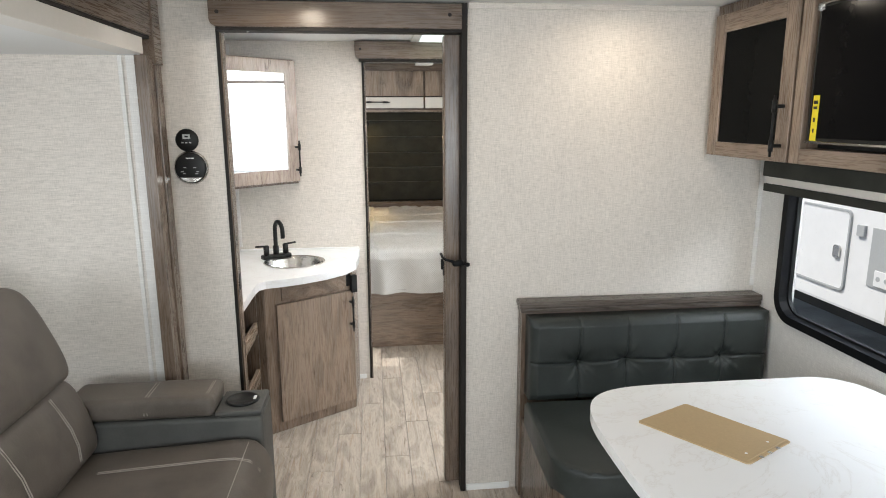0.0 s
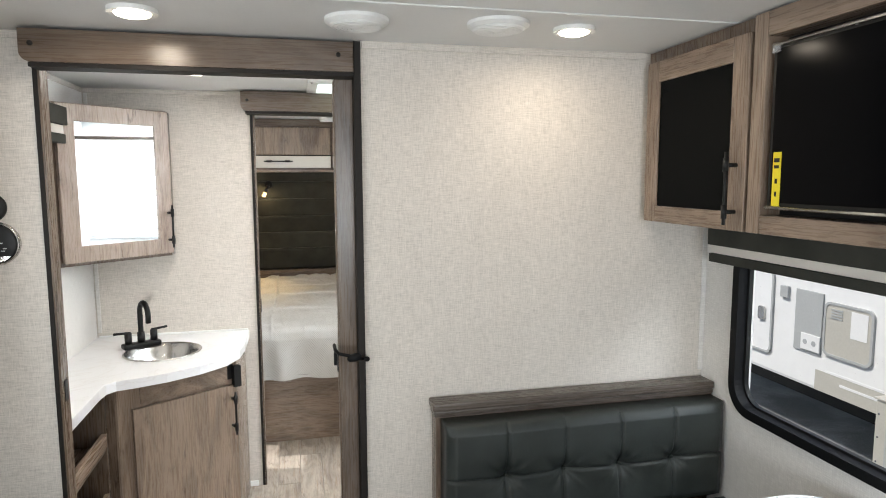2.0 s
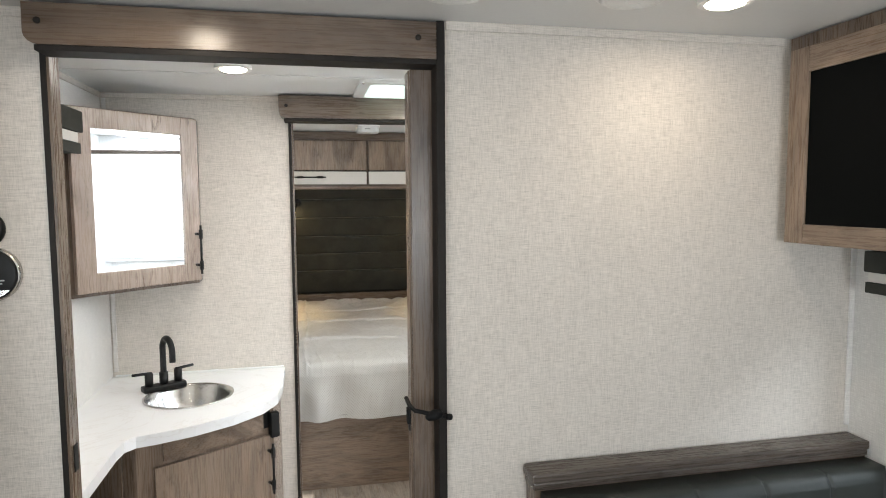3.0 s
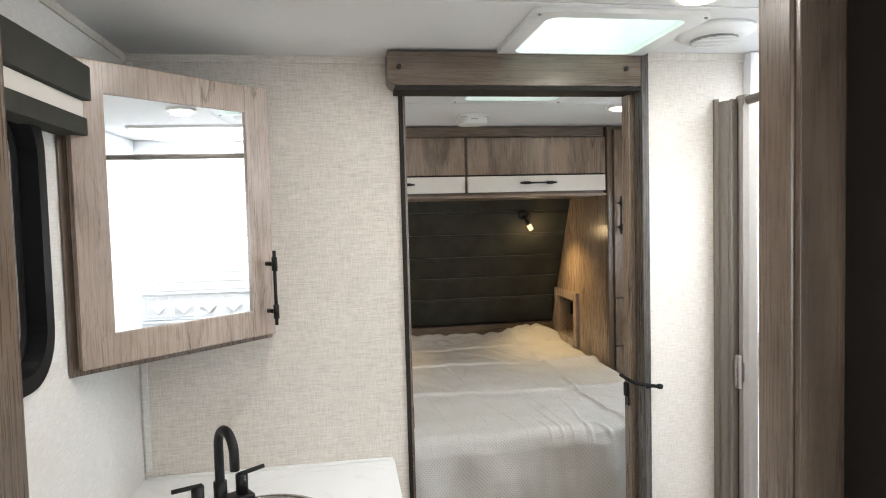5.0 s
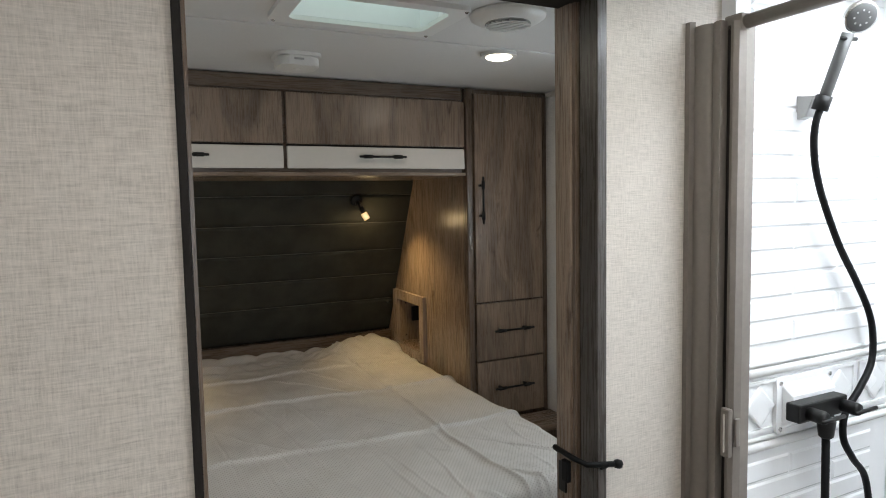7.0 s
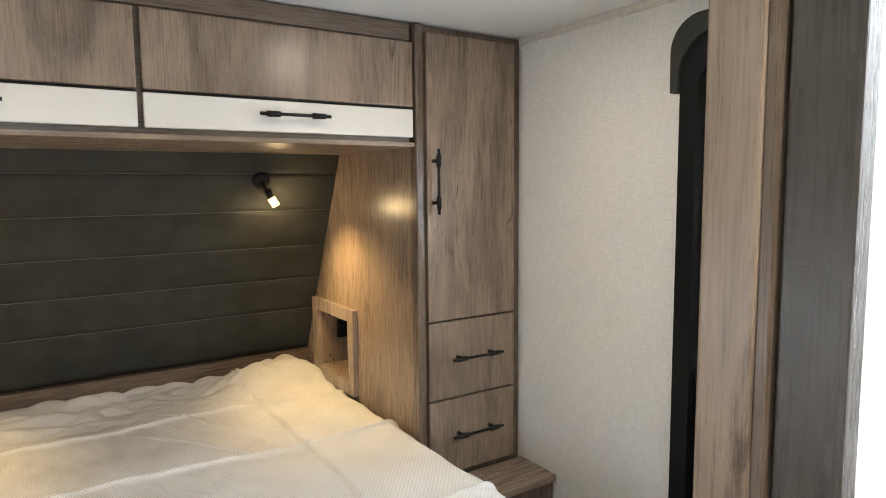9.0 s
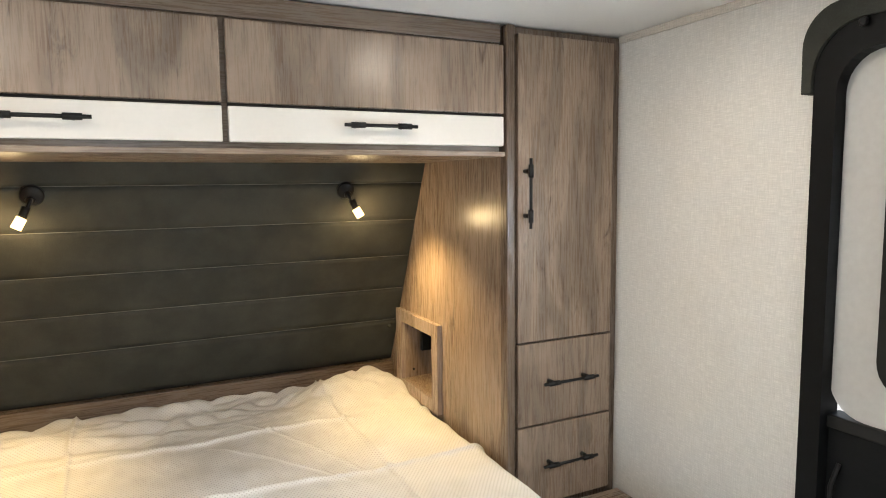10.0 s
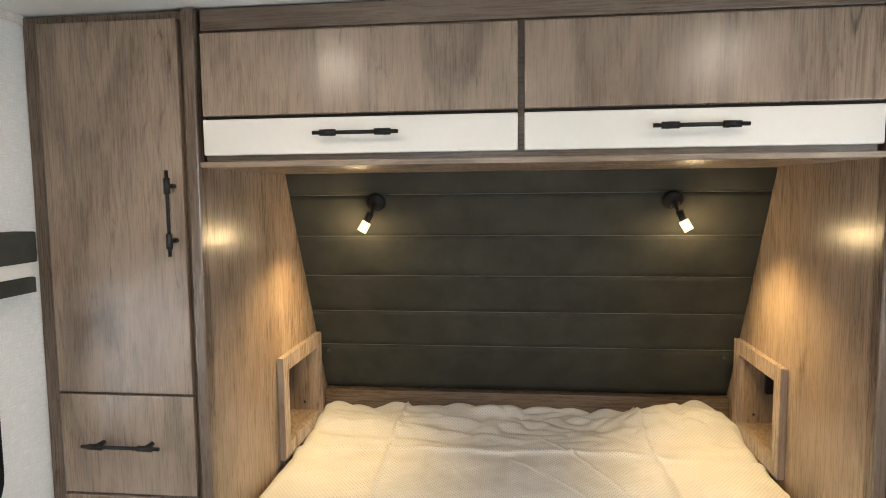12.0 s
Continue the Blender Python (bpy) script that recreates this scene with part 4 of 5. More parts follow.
# thermostat and control dial on the dividing wall
th = thing("thermostat", (-0.6051, Y1L, 1.4872), "small round black thermostat on the wall", "thermostat")
part("case", lathe([(0.040, 0), (0.042, 0.010), (0.037, 0.018), (0.001, 0.019)], (-0.6051, Y1L, 1.4872), 36, m=pose(0, 0, 0, 90)), M_BLACK, th, smooth=True)
part("screen", box(-0.6174, -0.5907, Y1L - 0.0205, Y1L - 0.0195, 1.4923, 1.5087), M_GREY, th, "grey display")
part("print_bar", box(-0.6102, -0.5979, Y1L - 0.0212, Y1L - 0.0207, 1.4974, 1.5036), M_BLACK, th)
for k in range(3):
    part("key", box(-0.6235 + 0.014 * k, -0.6153 + 0.014 * k, Y1L - 0.0203, Y1L - 0.0195, 1.4759, 1.4800), M_GREY, th)
st = thing("control_dial", (-0.5979, Y1L, 1.3847), "round black control panel with a silver ring", "control panel")
part("ring", lathe([(0.062, 0), (0.063, 0.008), (0.058, 0.014)], (-0.5979, Y1L, 1.3847), 40, m=pose(0, 0, 0, 90)), M_STEEL, st, "silver ring", True)
part("face", lathe([(0.0575, 0), (0.0575, 0.0145), (0.05, 0.017), (0.001, 0.0175)], (-0.5979, Y1L, 1.3847), 40, m=pose(0, 0, 0, 90)), M_BLACK, st, "black face", True)
part("rim_band", prism([(-0.5979 + 0.054 * math.cos(radians(a)), 1.3847 + 0.054 * math.sin(radians(a))) for a in range(222, 319, 8)], Y1L - 0.0190, Y1L - 0.0180, "y"), M_STEEL, st, "silver lower band")
part("print_bar", box(-0.6122, -0.5836, Y1L - 0.0195, Y1L - 0.0185, 1.4185, 1.4226), M_WHITE, st)
for kx, kz in ((-0.6184, 1.3847), (-0.5825, 1.3847), (-0.6286, 1.3693), (-0.5723, 1.3693), (-0.6215, 1.3622), (-0.5774, 1.3622)):
    part("key", box(kx - 0.005, kx + 0.005, Y1L - 0.0195, Y1L - 0.0185, kz, kz + 0.003), M_GREY, st)

# ---- bathroom ----
CZ = 0.818
edge = [(XL, 2.745), (-0.468, 2.745), (-0.468, 3.05), (-0.462, 3.115), (-0.435, 3.150), (-0.37, 3.170), (-0.27, 3.215), (-0.16, 3.290), (-0.07, 3.385), (-0.025, 3.49), (-0.013, 3.62), (-0.012, Y2 - 0.001), (XL, Y2 - 0.001)]
SINK = (-0.345, 3.545)
counter = thing("vanity_counter", (-0.4, 3.5, CZ), "white marble-look corner vanity counter with a curved front", "counter")
outer = edge
cb = bmesh.new()
# top with an oval hole, front edge and underside
hole = [(SINK[0] + 0.150 * math.cos(2 * math.pi * k / 40), SINK[1] + 0.150 * math.sin(2 * math.pi * k / 40)) for k in range(40)]
for zz in (CZ, CZ - 0.036):
    vo = [cb.verts.new((u, v, zz)) for u, v in outer]
    vh = [cb.verts.new((u, v, zz)) for u, v in hole]
    es = [cb.edges.new((vo[i], vo[(i + 1) % len(vo)])) for i in range(len(vo))] + [cb.edges.new((vh[i], vh[(i + 1) % 40])) for i in range(40)]
    bmesh.ops.triangle_fill(cb, use_beauty=True, edges=es)
    if zz == CZ:
        to, thh = vo, vh
for a_, b_ in ((to, vo), (thh, vh)):
    n_ = len(a_)
    for i in range(n_):
        cb.faces.new((a_[i], a_[(i + 1) % n_], b_[(i + 1) % n_], b_[i]))
part("countertop", cb, M_MARBLE, counter)
curve = [Vector(p) for p in edge[1:-1]]
outw = []
for i, p in enumerate(curve):
    d = (curve[min(i + 1, len(curve) - 1)] - curve[max(i - 1, 0)]).normalized()
    outw.append(p + 0.003 * Vector((d.y, -d.x)))
part("edge_band", prism([tuple(p) for p in curve] + [tuple(p) for p in reversed(outw)], CZ - 0.037, CZ - 0.001, "z", 0.0008), M_MARBLE, counter, "white laminate edge band")
part("rear_seal", box(-0.70 + 0.010, -0.014, Y2 - 0.010, Y2 - 0.0012, CZ + 0.0003, CZ + 0.008, 0.002), M_WHITE, counter, "thin white sealant bead")
sk = thing("sink", (SINK[0], SINK[1], CZ), "round stainless steel sink set in the counter", "sink")
part("bowl", lathe([(0.158, 0.0005), (0.160, 0.004), (0.152, 0.006), (0.146, 0.001), (0.140, -0.03), (0.115, -0.085), (0.07, -0.112), (0.022, -0.118), (0.022, -0.124), (0.075, -0.118), (0.121, -0.09), (0.146, -0.03), (0.149, -0.002)], (SINK[0], SINK[1], CZ), 48, cap=False), M_STEEL, sk, smooth=True)
part("drain", lathe([(0.020, -0.1175), (0.020, -0.1145), (0.014, -0.1135), (0.001, -0.1135)], (SINK[0], SINK[1], CZ), 24), M_STEEL, sk)

# tap: base plate along the diagonal, arched spout, two lever handles
fc = Vector((-0.455, 3.655, CZ))
fd = Vector((0.85, 0.53, 0)).normalized()
fo = Vector((0.53, -0.85, 0)).normalized()
up = Vector((0, 0, 1))
tap = thing("tap", tuple(fc), "matt black two-handle basin tap", "tap")
pl = box(-0.080, 0.080, -0.025, 0.025, 0.0, 0.024, 0.008, seg=3)
pl.transform(Matrix.Translation(fc) @ pose(0, 0, 0, 0, 0, math.degrees(math.atan2(fd.y, fd.x))))
part("base_plate", pl, M_BLACK, tap, smooth=True)
c0 = fc + up * 0.024
arch_c = c0 + up * 0.135 + fo * 0.048
part("spout", tube([c0, c0 + up * 0.05, c0 + up * 0.135] + arc(arch_c, 0.048, 180, 0, (fo, up))[1:] + [arch_c + fo * 0.048 - up * 0.035], 0.0115, n=14), M_BLACK, tap, smooth=True)
part("collar", tube([c0, c0 + up * 0.045], 0.016, n=16), M_BLACK, tap, smooth=True)
for sgn in (-1, 1):
    p = fc + sgn * 0.055 * fd + up * 0.022
    k = part("lever_body", tube([p, p + up * 0.050], 0.015, n=16), M_BLACK, tap, smooth=True)
    part("lever", tube([p + up * 0.050 - sgn * 0.01 * fd, p + up * 0.054 + sgn * 0.06 * fd], 0.0055), M_BLACK, k, smooth=True)

# vanity cabinet below
van = thing("vanity_cabinet", (-0.4, 3.5, 0), "grey oak corner vanity cabinet with one door", "cabinet")
A, B = Vector((-0.462, 3.232)), Vector((-0.052, 3.500))
dv = (B - A).normalized()
nv = Vector((dv.y, -dv.x))


def slab(p, q, out0, out1, z0, z1, bevel=0.002):
    """A board standing along p to q (in plan), between two distances in front of that line."""
    n = Vector(((q - p).y, -(q - p).x)).normalized()
    pts = [p + out0 * n, q + out0 * n, q + out1 * n, p + out1 * n]
    return prism([tuple(v) for v in pts], z0, z1, "z", bevel)


part("carcass", prism([tuple(A), tuple(B), (B.x + 0.012, Y2 - 0.004), (-0.52, Y2 - 0.004), (-0.52, A.y)], 0.0, CZ - 0.16, "z"), M_DARK, van, "grey oak carcass")
part("face_frame", slab(A, B, 0.0, 0.012, 0.0, CZ - 0.038), M_OAK, van, "grey oak front frame")
part("side_rail", slab(B, Vector((B.x + 0.012, Y2 - 0.004)), 0.0, 0.010, 0.0, CZ - 0.038), M_OAK, van)
part("corner_post", prism([(-0.50, 3.225), (-0.462, 3.218), (-0.448, 3.228), (-0.50, 3.262)], 0.0, CZ - 0.038, "z"), M_DARK, van, "dark corner post")
part("false_drawer", slab(A + dv * 0.085, B - dv * 0.040, 0.0121, 0.020, CZ - 0.135, CZ - 0.050, 0.003), M_OAK_X, van, "oak panel below the counter")
part("switch_plate", slab(B - dv * 0.040, B - dv * 0.012, 0.0121, 0.020, CZ - 0.12, CZ - 0.055), M_BLACK, van, "dark switch plate")
vd = part("door", slab(A + dv * 0.052, B - dv * 0.006, 0.0121, 0.032, 0.055, CZ - 0.145, 0.004), M_OAK, van, "grey oak door")
hp = B - dv * 0.028
ha, hb_ = hp + nv * 0.032, hp + nv * 0.032
bar_handle(vd, (ha.x, ha.y, 0.460), (hb_.x, hb_.y, 0.650), (0.032 * nv.x, 0.032 * nv.y, 0))
part("catch", slab(B - dv * 0.02, B + dv * 0.012, 0.02, 0.045, CZ - 0.155, CZ - 0.06, 0.004), M_BLACK, van, "black magnetic catch")

shf = thing("open_shelf", (-0.6, 3.0, 0), "grey oak open shelf unit with dark niches", "shelf")
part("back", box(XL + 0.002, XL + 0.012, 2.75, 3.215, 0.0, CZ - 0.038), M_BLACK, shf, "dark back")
for yy in (2.75, 3.205):
    part("upright", box(XL + 0.013, -0.495, yy, yy + 0.018, 0.0, CZ - 0.038, 0.002), M_DARK, shf)
for zz in (0.05, 0.29, 0.53, 0.775):
    part("board", box(XL + 0.013, -0.497, 2.769, 3.204, zz, zz + 0.018, 0.002), M_DARK_Y, shf)
part("lip", box(-0.512, -0.494, 2.769, 3.204, 0.545, 0.60, 0.002), M_OAK_Y, shf, "oak lip")
part("lip", box(-0.512, -0.494, 2.769, 3.204, 0.305, 0.36, 0.002), M_OAK_Y, shf, "oak lip")
part("lip", box(-0.512, -0.494, 2.769, 3.204, 0.0, 0.10, 0.002), M_OAK_Y, shf, "oak kick board")

# mirror cabinet across the corner
mc = thing("mirror_cabinet", (-0.55, 3.7, 1.235), "grey oak corner medicine cabinet with a mirror door", "cabinet")
P, Q = Vector((XL + 0.003, 3.442)), Vector((-0.333, 3.793))
part("body", prism([tuple(P), tuple(Q), (Q.x, Y2 - 0.008), (XL + 0.003, Y2 - 0.008)], 1.212, 1.871, "z", 0.001), M_DARK, mc)
dm = (Q - P).normalized()
nm = Vector((dm.y, -dm.x))
p0, q0 = P + dm * 0.018, Q - dm * 0.004
L = (q0 - p0).length
z0m, z1m, sm_ = 1.226, 1.866, 0.068
door = part("door", slab(p0 + dm * (sm_ - 0.004), q0 - dm * (sm_ - 0.004), 0.012, 0.016, z0m + sm_ - 0.004, z1m - sm_ + 0.004, 0), M_MIRROR, mc, "mirror glass")
part("stile", slab(p0, p0 + dm * sm_, 0.001, 0.022, z0m, z1m, 0.003), M_EDGE, door)
part("stile", slab(q0 - dm * sm_, q0, 0.001, 0.022, z0m, z1m, 0.003), M_EDGE, door)
part("rail", slab(p0 + dm * (sm_ + 0.0005), q0 - dm * (sm_ + 0.0005), 0.001, 0.0215, z1m - sm_, z1m, 0.003), M_EDGE, door)
part("rail", slab(p0 + dm * (sm_ + 0.0005), q0 - dm * (sm_ + 0.0005), 0.001, 0.0215, z0m, z0m + sm_, 0.003), M_EDGE, door)
hq = q0 - dm * 0.020 + nm * 0.022
bar_handle(door, (hq.x, hq.y, 1.254), (hq.x, hq.y, 1.447), (0.032 * nm.x, 0.032 * nm.y, 0))

# shower: white moulded surround with a brick relief, taupe frame, hose and valve
SX0, SX1, SY0, SY1 = 1.052, 1.61, 2.78, 3.765
structure("shower_wall_end", box(SX0, XR, SY1, Y2R - 0.001, 0.0, ZC - 0.004), M_GLOSSWHITE, "white moulded shower wall", "shower wall")
structure("shower_wall_side", box(SX1, XR - 0.002, SY0, SY1 - 0.001, 0.0, ZC - 0.004), M_GLOSSWHITE, "white moulded shower wall", "shower wall")
structure("shower_wall_near", box(SX0, XR - 0.002, Y1 + 0.115, SY0 - 0.001, 0.0, ZC - 0.004), M_GLOSSWHITE, "white moulded shower wall", "shower wall")
structure("shower_tray", box(0.975, SX1 - 0.001, SY0, SY1 - 0.001, 0.0, 0.118, 0.01), M_GLOSSWHITE, "white shower tray with a raised edge", "shower tray")
BAND0, BAND1 = 0.975, 1.150
bandp = thing("shower_border", (SX0, SY1, BAND0), "white moulded border with diamond panels", "border", kind="structure")
for zz in (BAND0, BAND1 - 0.014):
    part("moulding", tube([(SX0 + 0.02, SY1 - 0.002, zz), (SX1 - 0.002, SY1 - 0.002, zz), (SX1 - 0.002, SY0 + 0.01, zz)], 0.010), M_GLOSSWHITE, bandp, smooth=True)
    part("moulding", tube([(SX0 + 0.02, SY1 - 0.002, zz + 0.017), (SX1 - 0.002, SY1 - 0.002, zz + 0.017), (SX1 - 0.002, SY0 + 0.01, zz + 0.017)], 0.005), M_GLOSSWHITE, bandp, smooth=True)
zc_ = (BAND0 + BAND1) / 2
for k in range(4):
    cx_ = SX0 + 0.085 + 0.135 * k
    part("diamond", prism([(cx_ - 0.045, zc_), (cx_, zc_ + 0.045), (cx_ + 0.045, zc_), (cx_, zc_ - 0.045)], SY1 - 0.009, SY1 + 0.001, "y", 0.005), M_GLOSSWHITE, bandp)
    part("panel_frame", ring(rrect(cx_ - 0.060, cx_ + 0.060, zc_ - 0.056, zc_ + 0.056, 0.004, 2), rrect(cx_ - 0.053, cx_ + 0.053, zc_ - 0.049, zc_ + 0.049, 0.003, 2), SY1 - 0.005, SY1 + 0.001, "y"), M_GLOSSWHITE, bandp)
for k in range(7):
    cy_ = SY1 - 0.085 - 0.135 * k
    part("diamond", prism([(cy_ - 0.045, zc_), (cy_, zc_ + 0.045), (cy_ + 0.045, zc_), (cy_, zc_ - 0.045)], SX1 - 0.009, SX1 + 0.001, "x", 0.005), M_GLOSSWHITE, bandp)
    part("panel_frame", ring(rrect(cy_ - 0.060, cy_ + 0.060, zc_ - 0.056, zc_ + 0.056, 0.004, 2), rrect(cy_ - 0.053, cy_ + 0.053, zc_ - 0.049, zc_ + 0.049, 0.003, 2), SX1 - 0.005, SX1 + 0.001, "x"), M_GLOSSWHITE, bandp)

sf = thing("shower_screen", (1.01, 3.75, 0), "taupe metal roll-up shower screen frame", "shower screen")
PY = 3.70
part("wall_trim", prism([(0.974, Y2R - 0.001), (0.974, 3.788), (0.985, 3.784), (0.990, Y2R - 0.001)], 0.0, 1.845, "z"), M_TAUPE, sf, "taupe wall trim")
a_, b_ = Vector((0.9885, 3.790)), Vector((0.996, 3.728))
nrm = Vector(((b_ - a_).y, -(b_ - a_).x)).normalized()
nrm = nrm if nrm.x < 0 else -nrm
col = []
for k in range(25):
    f = k / 24
    bulge = 0.009 * abs(math.sin(2 * math.pi * min(f, 0.999) * 0.75)) ** 0.6
    p = a_.lerp(b_, f) + nrm * bulge
    col.append((p.x, p.y))
col += [(1.05, 3.728), (1.05, 3.790)]
part("roller_post", prism(col, 0.12, 1.835, "z"), M_TAUPE, sf, "ribbed taupe post", False)
part("gap_strip", prism([(1.004, 3.7255), (1.004, 3.716), (1.05, 3.716), (1.05, 3.7255)], 0.12, 1.825, "z"), M_ESPRESSO, sf)
part("edge_post", prism([(1.000, 3.7155), (0.998, 3.708), (1.004, 3.700), (1.020, PY - 0.003), (1.046, PY), (1.054, 3.706), (1.054, 3.7155)], 0.12, 1.83, "z"), M_TAUPE, sf)
part("rail", tube([(1.020, 3.73, 1.828), (1.020, SY0 + 0.01, 1.828)], 0.013, n=14), M_TAUPE, sf, "round top rail", True)
part("bracket", box(1.004, 1.03, PY - 0.004, 3.735, 1.812, 1.844, 0.005), M_TAUPE, sf)
part("near_post", box(0.997, 1.03, SY0 + 0.002, SY0 + 0.05, 0.12, 1.835, 0.006), M_TAUPE, sf)
lt = part("latch", box(0.986, 0.9985, PY - 0.004, PY + 0.016, 1.008, 1.104, 0.004), M_TAUPE, sf, "pale metal latch")
part("latch_groove", box(0.9845, 0.9858, PY + 0.003, PY + 0.007, 1.018, 1.094), M_STEEL, lt)
part("keeper", box(1.000, 1.012, PY - 0.010, PY - 0.0035, 1.03, 1.085, 0.003), M_TAUPE, sf)

sf.location.x -= 0.021

vx, vz = 1.279, 1.056
vp = thing("shower_valve", (vx, SY1, vz), "black shower mixer on a white wall plate", "shower valve")
wp = part("wall_plate", prism(rrect(vx - 0.095, vx + 0.095, vz - 0.062, vz + 0.062, 0.012), SY1 - 0.010, SY1 - 0.0005, "y", 0.004), M_GLOSSWHITE, vp, "white wall plate")
for sx in (-0.083, 0.083):
    for sz in (-0.050, 0.050):
        part("screw", lathe([(0.005, 0), (0.005, 0.002), (0.002, 0.003)], (vx + sx, SY1 - 0.010, vz + sz), 12, m=pose(0, 0, 0, 90)), M_STEEL, wp)
rp = bmesh.new()
back = [rp.verts.new((u, SY1 - 0.0102, v)) for u, v in rrect(vx - 0.078, vx + 0.078, vz - 0.050, vz + 0.050, 0.010)]
face = [rp.verts.new((u, SY1 - 0.036, v)) for u, v in rrect(vx - 0.090 + 0.012, vx + 0.066, vz - 0.030, vz + 0.028, 0.006)]
for k in range(len(back)):
    rp.faces.new((back[k], back[(k + 1) % len(back)], face[(k + 1) % len(face)], face[k]))
rp.faces.new(face)
part("raised_plate", rp, M_GLOSSWHITE, vp, "white tapered mount")
mx = vx - 0.024
part("mixer", box(mx - 0.080, mx + 0.080, SY1 - 0.068, SY1 - 0.0362, vz - 0.018, vz + 0.021, 0.004), M_BLACK, vp)
for ox in (-0.048, 0.062):
    kn = part("knob", lathe([(0.014, 0), (0.014, 0.030), (0.012, 0.036), (0.001, 0.037)], (mx + ox, SY1 - 0.068, vz), 20, m=pose(0, 0, 0, 90)), M_BLACK, vp, smooth=True)
    part("lever", tube([(mx + ox - 0.012, SY1 - 0.103, vz - 0.006), (mx + ox + 0.055, SY1 - 0.106, vz - 0.003)], 0.0042), M_BLACK, kn, smooth=True)
part("outlet", lathe([(0.011, -0.052), (0.015, -0.048), (0.019, -0.016), (0.014, 0.0)], (mx + 0.030, SY1 - 0.054, vz - 0.018), 18), M_BLACK, vp, smooth=True)
part("hose_tail", tube([(mx + 0.030, SY1 - 0.054, vz - 0.068), (mx + 0.036, SY1 - 0.052, vz - 0.22), (mx + 0.060, SY1 - 0.045, vz - 0.45)], 0.0085), M_RUBBER, vp, smooth=True)

hx, hz = 1.252, 1.69
sh = thing("hand_shower", (hx, SY1, hz), "black hand shower in a grey wall holder with a long hose", "shower head")
part("holder", prism([(SY1 - 0.0005, hz - 0.024), (SY1 - 0.0005, hz + 0.026), (SY1 - 0.040, hz + 0.022), (SY1 - 0.022, hz - 0.020)], hx - 0.014, hx + 0.014, "x", 0.003), M_GREY, sh, "grey wedge-shaped wall holder")
part("holder_clip", tube([(hx - 0.012, SY1 - 0.050, hz - 0.010), (hx - 0.008, SY1 - 0.058, hz + 0.018)], 0.016, n=14), M_BLACK, sh, smooth=True)
g0, g1 = Vector((hx - 0.008, SY1 - 0.058, hz + 0.016)), Vector((hx - 0.012, SY1 - 0.104, hz + 0.132))
gr_ = part("grip", tube([g0, g0.lerp(g1, 0.08), g0.lerp(g1, 0.5), g1], 0.0115, n=14), M_DARKGREY, sh, "dark grey grip", True)
part("collar", tube([g0 - Vector((0, -0.004, 0.010)), g0.lerp(g1, 0.06)], 0.0095, n=14), M_BLACK, gr_, smooth=True)
part("tilt_pin", tube([g1 - Vector((0.020, 0, 0.012)), g1 + Vector((0.026, 0, -0.010))], 0.004), M_BLACK, gr_, smooth=True)
back_way = Vector((0.50, 0.72, 0.48))
turn_ = back_way.to_track_quat("Z", "Y").to_matrix().to_4x4()
hc = g1 + Vector((0.016, -0.014, 0.028))
hd = part("head", lathe([(0.010, 0.022), (0.024, 0.016), (0.031, 0.005), (0.031, -0.002), (0.028, -0.004)], hc, 30, m=turn_), M_STEEL, sh, "chrome round spray head", True)
part("spray_face", lathe([(0.0275, -0.0035), (0.026, -0.005), (0.012, -0.006), (0.001, -0.0065)], hc, 30, m=turn_), M_DARKGREY, hd, "grey spray plate", True)
for k in range(8):
    q = turn_ @ Vector((0.014 * math.cos(k * math.pi / 4), 0.014 * math.sin(k * math.pi / 4), -0.0058))
    part("nozzle", lathe([(0.002, 0.0), (0.0014, -0.0015)], hc + q, 8, m=turn_), M_GREY, hd)
hose = [(hx - 0.008, -0.055, hz + 0.004), (hx - 0.022, -0.050, 1.655), (hx - 0.018, -0.045, 1.596), (hx + 0.012, -0.040, 1.52), (hx + 0.085, -0.035, 1.405), (hx + 0.160, -0.030, 1.318), (hx + 0.214, -0.030, 1.24), (hx + 0.228, -0.033, 1.18), (hx + 0.212, -0.040, 1.122), (hx + 0.150, -0.052, 1.075), (hx + 0.095, -0.056, 1.03), (hx + 0.088, -0.058, 0.975), (hx + 0.130, -0.055, 0.92), (hx + 0.190, -0.048, 0.86), (hx + 0.225, -0.045, 0.74)]
hose = [Vector((u, SY1 + v, w)) for u, v, w in hose]
fine = []
for i in range(len(hose) - 1):
    q = [hose[max(0, i - 1)], hose[i], hose[i + 1], hose[min(len(hose) - 1, i + 2)]]
    for k in range(6):
        t = k / 6
        fine.append(0.5 * (2 * q[1] + (q[2] - q[0]) * t + (2 * q[0] - 5 * q[1] + 4 * q[2] - q[3]) * t * t + (3 * q[1] - q[0] - 3 * q[2] + q[3]) * t ** 3))
part("hose", tube(fine + [hose[-1]], 0.0075), M_RUBBER, sh, "black hose", True)

# ---- bedroom ----
WX0, WX1 = -0.262, 1.248     # inner faces of the wardrobes


def front(name, x0, x1, z0, z1, parent, mat, label):
    return part(name, box(x0, x1, YW - 0.018, YW - 0.0005, z0, z1, 0.003), mat, parent, label)


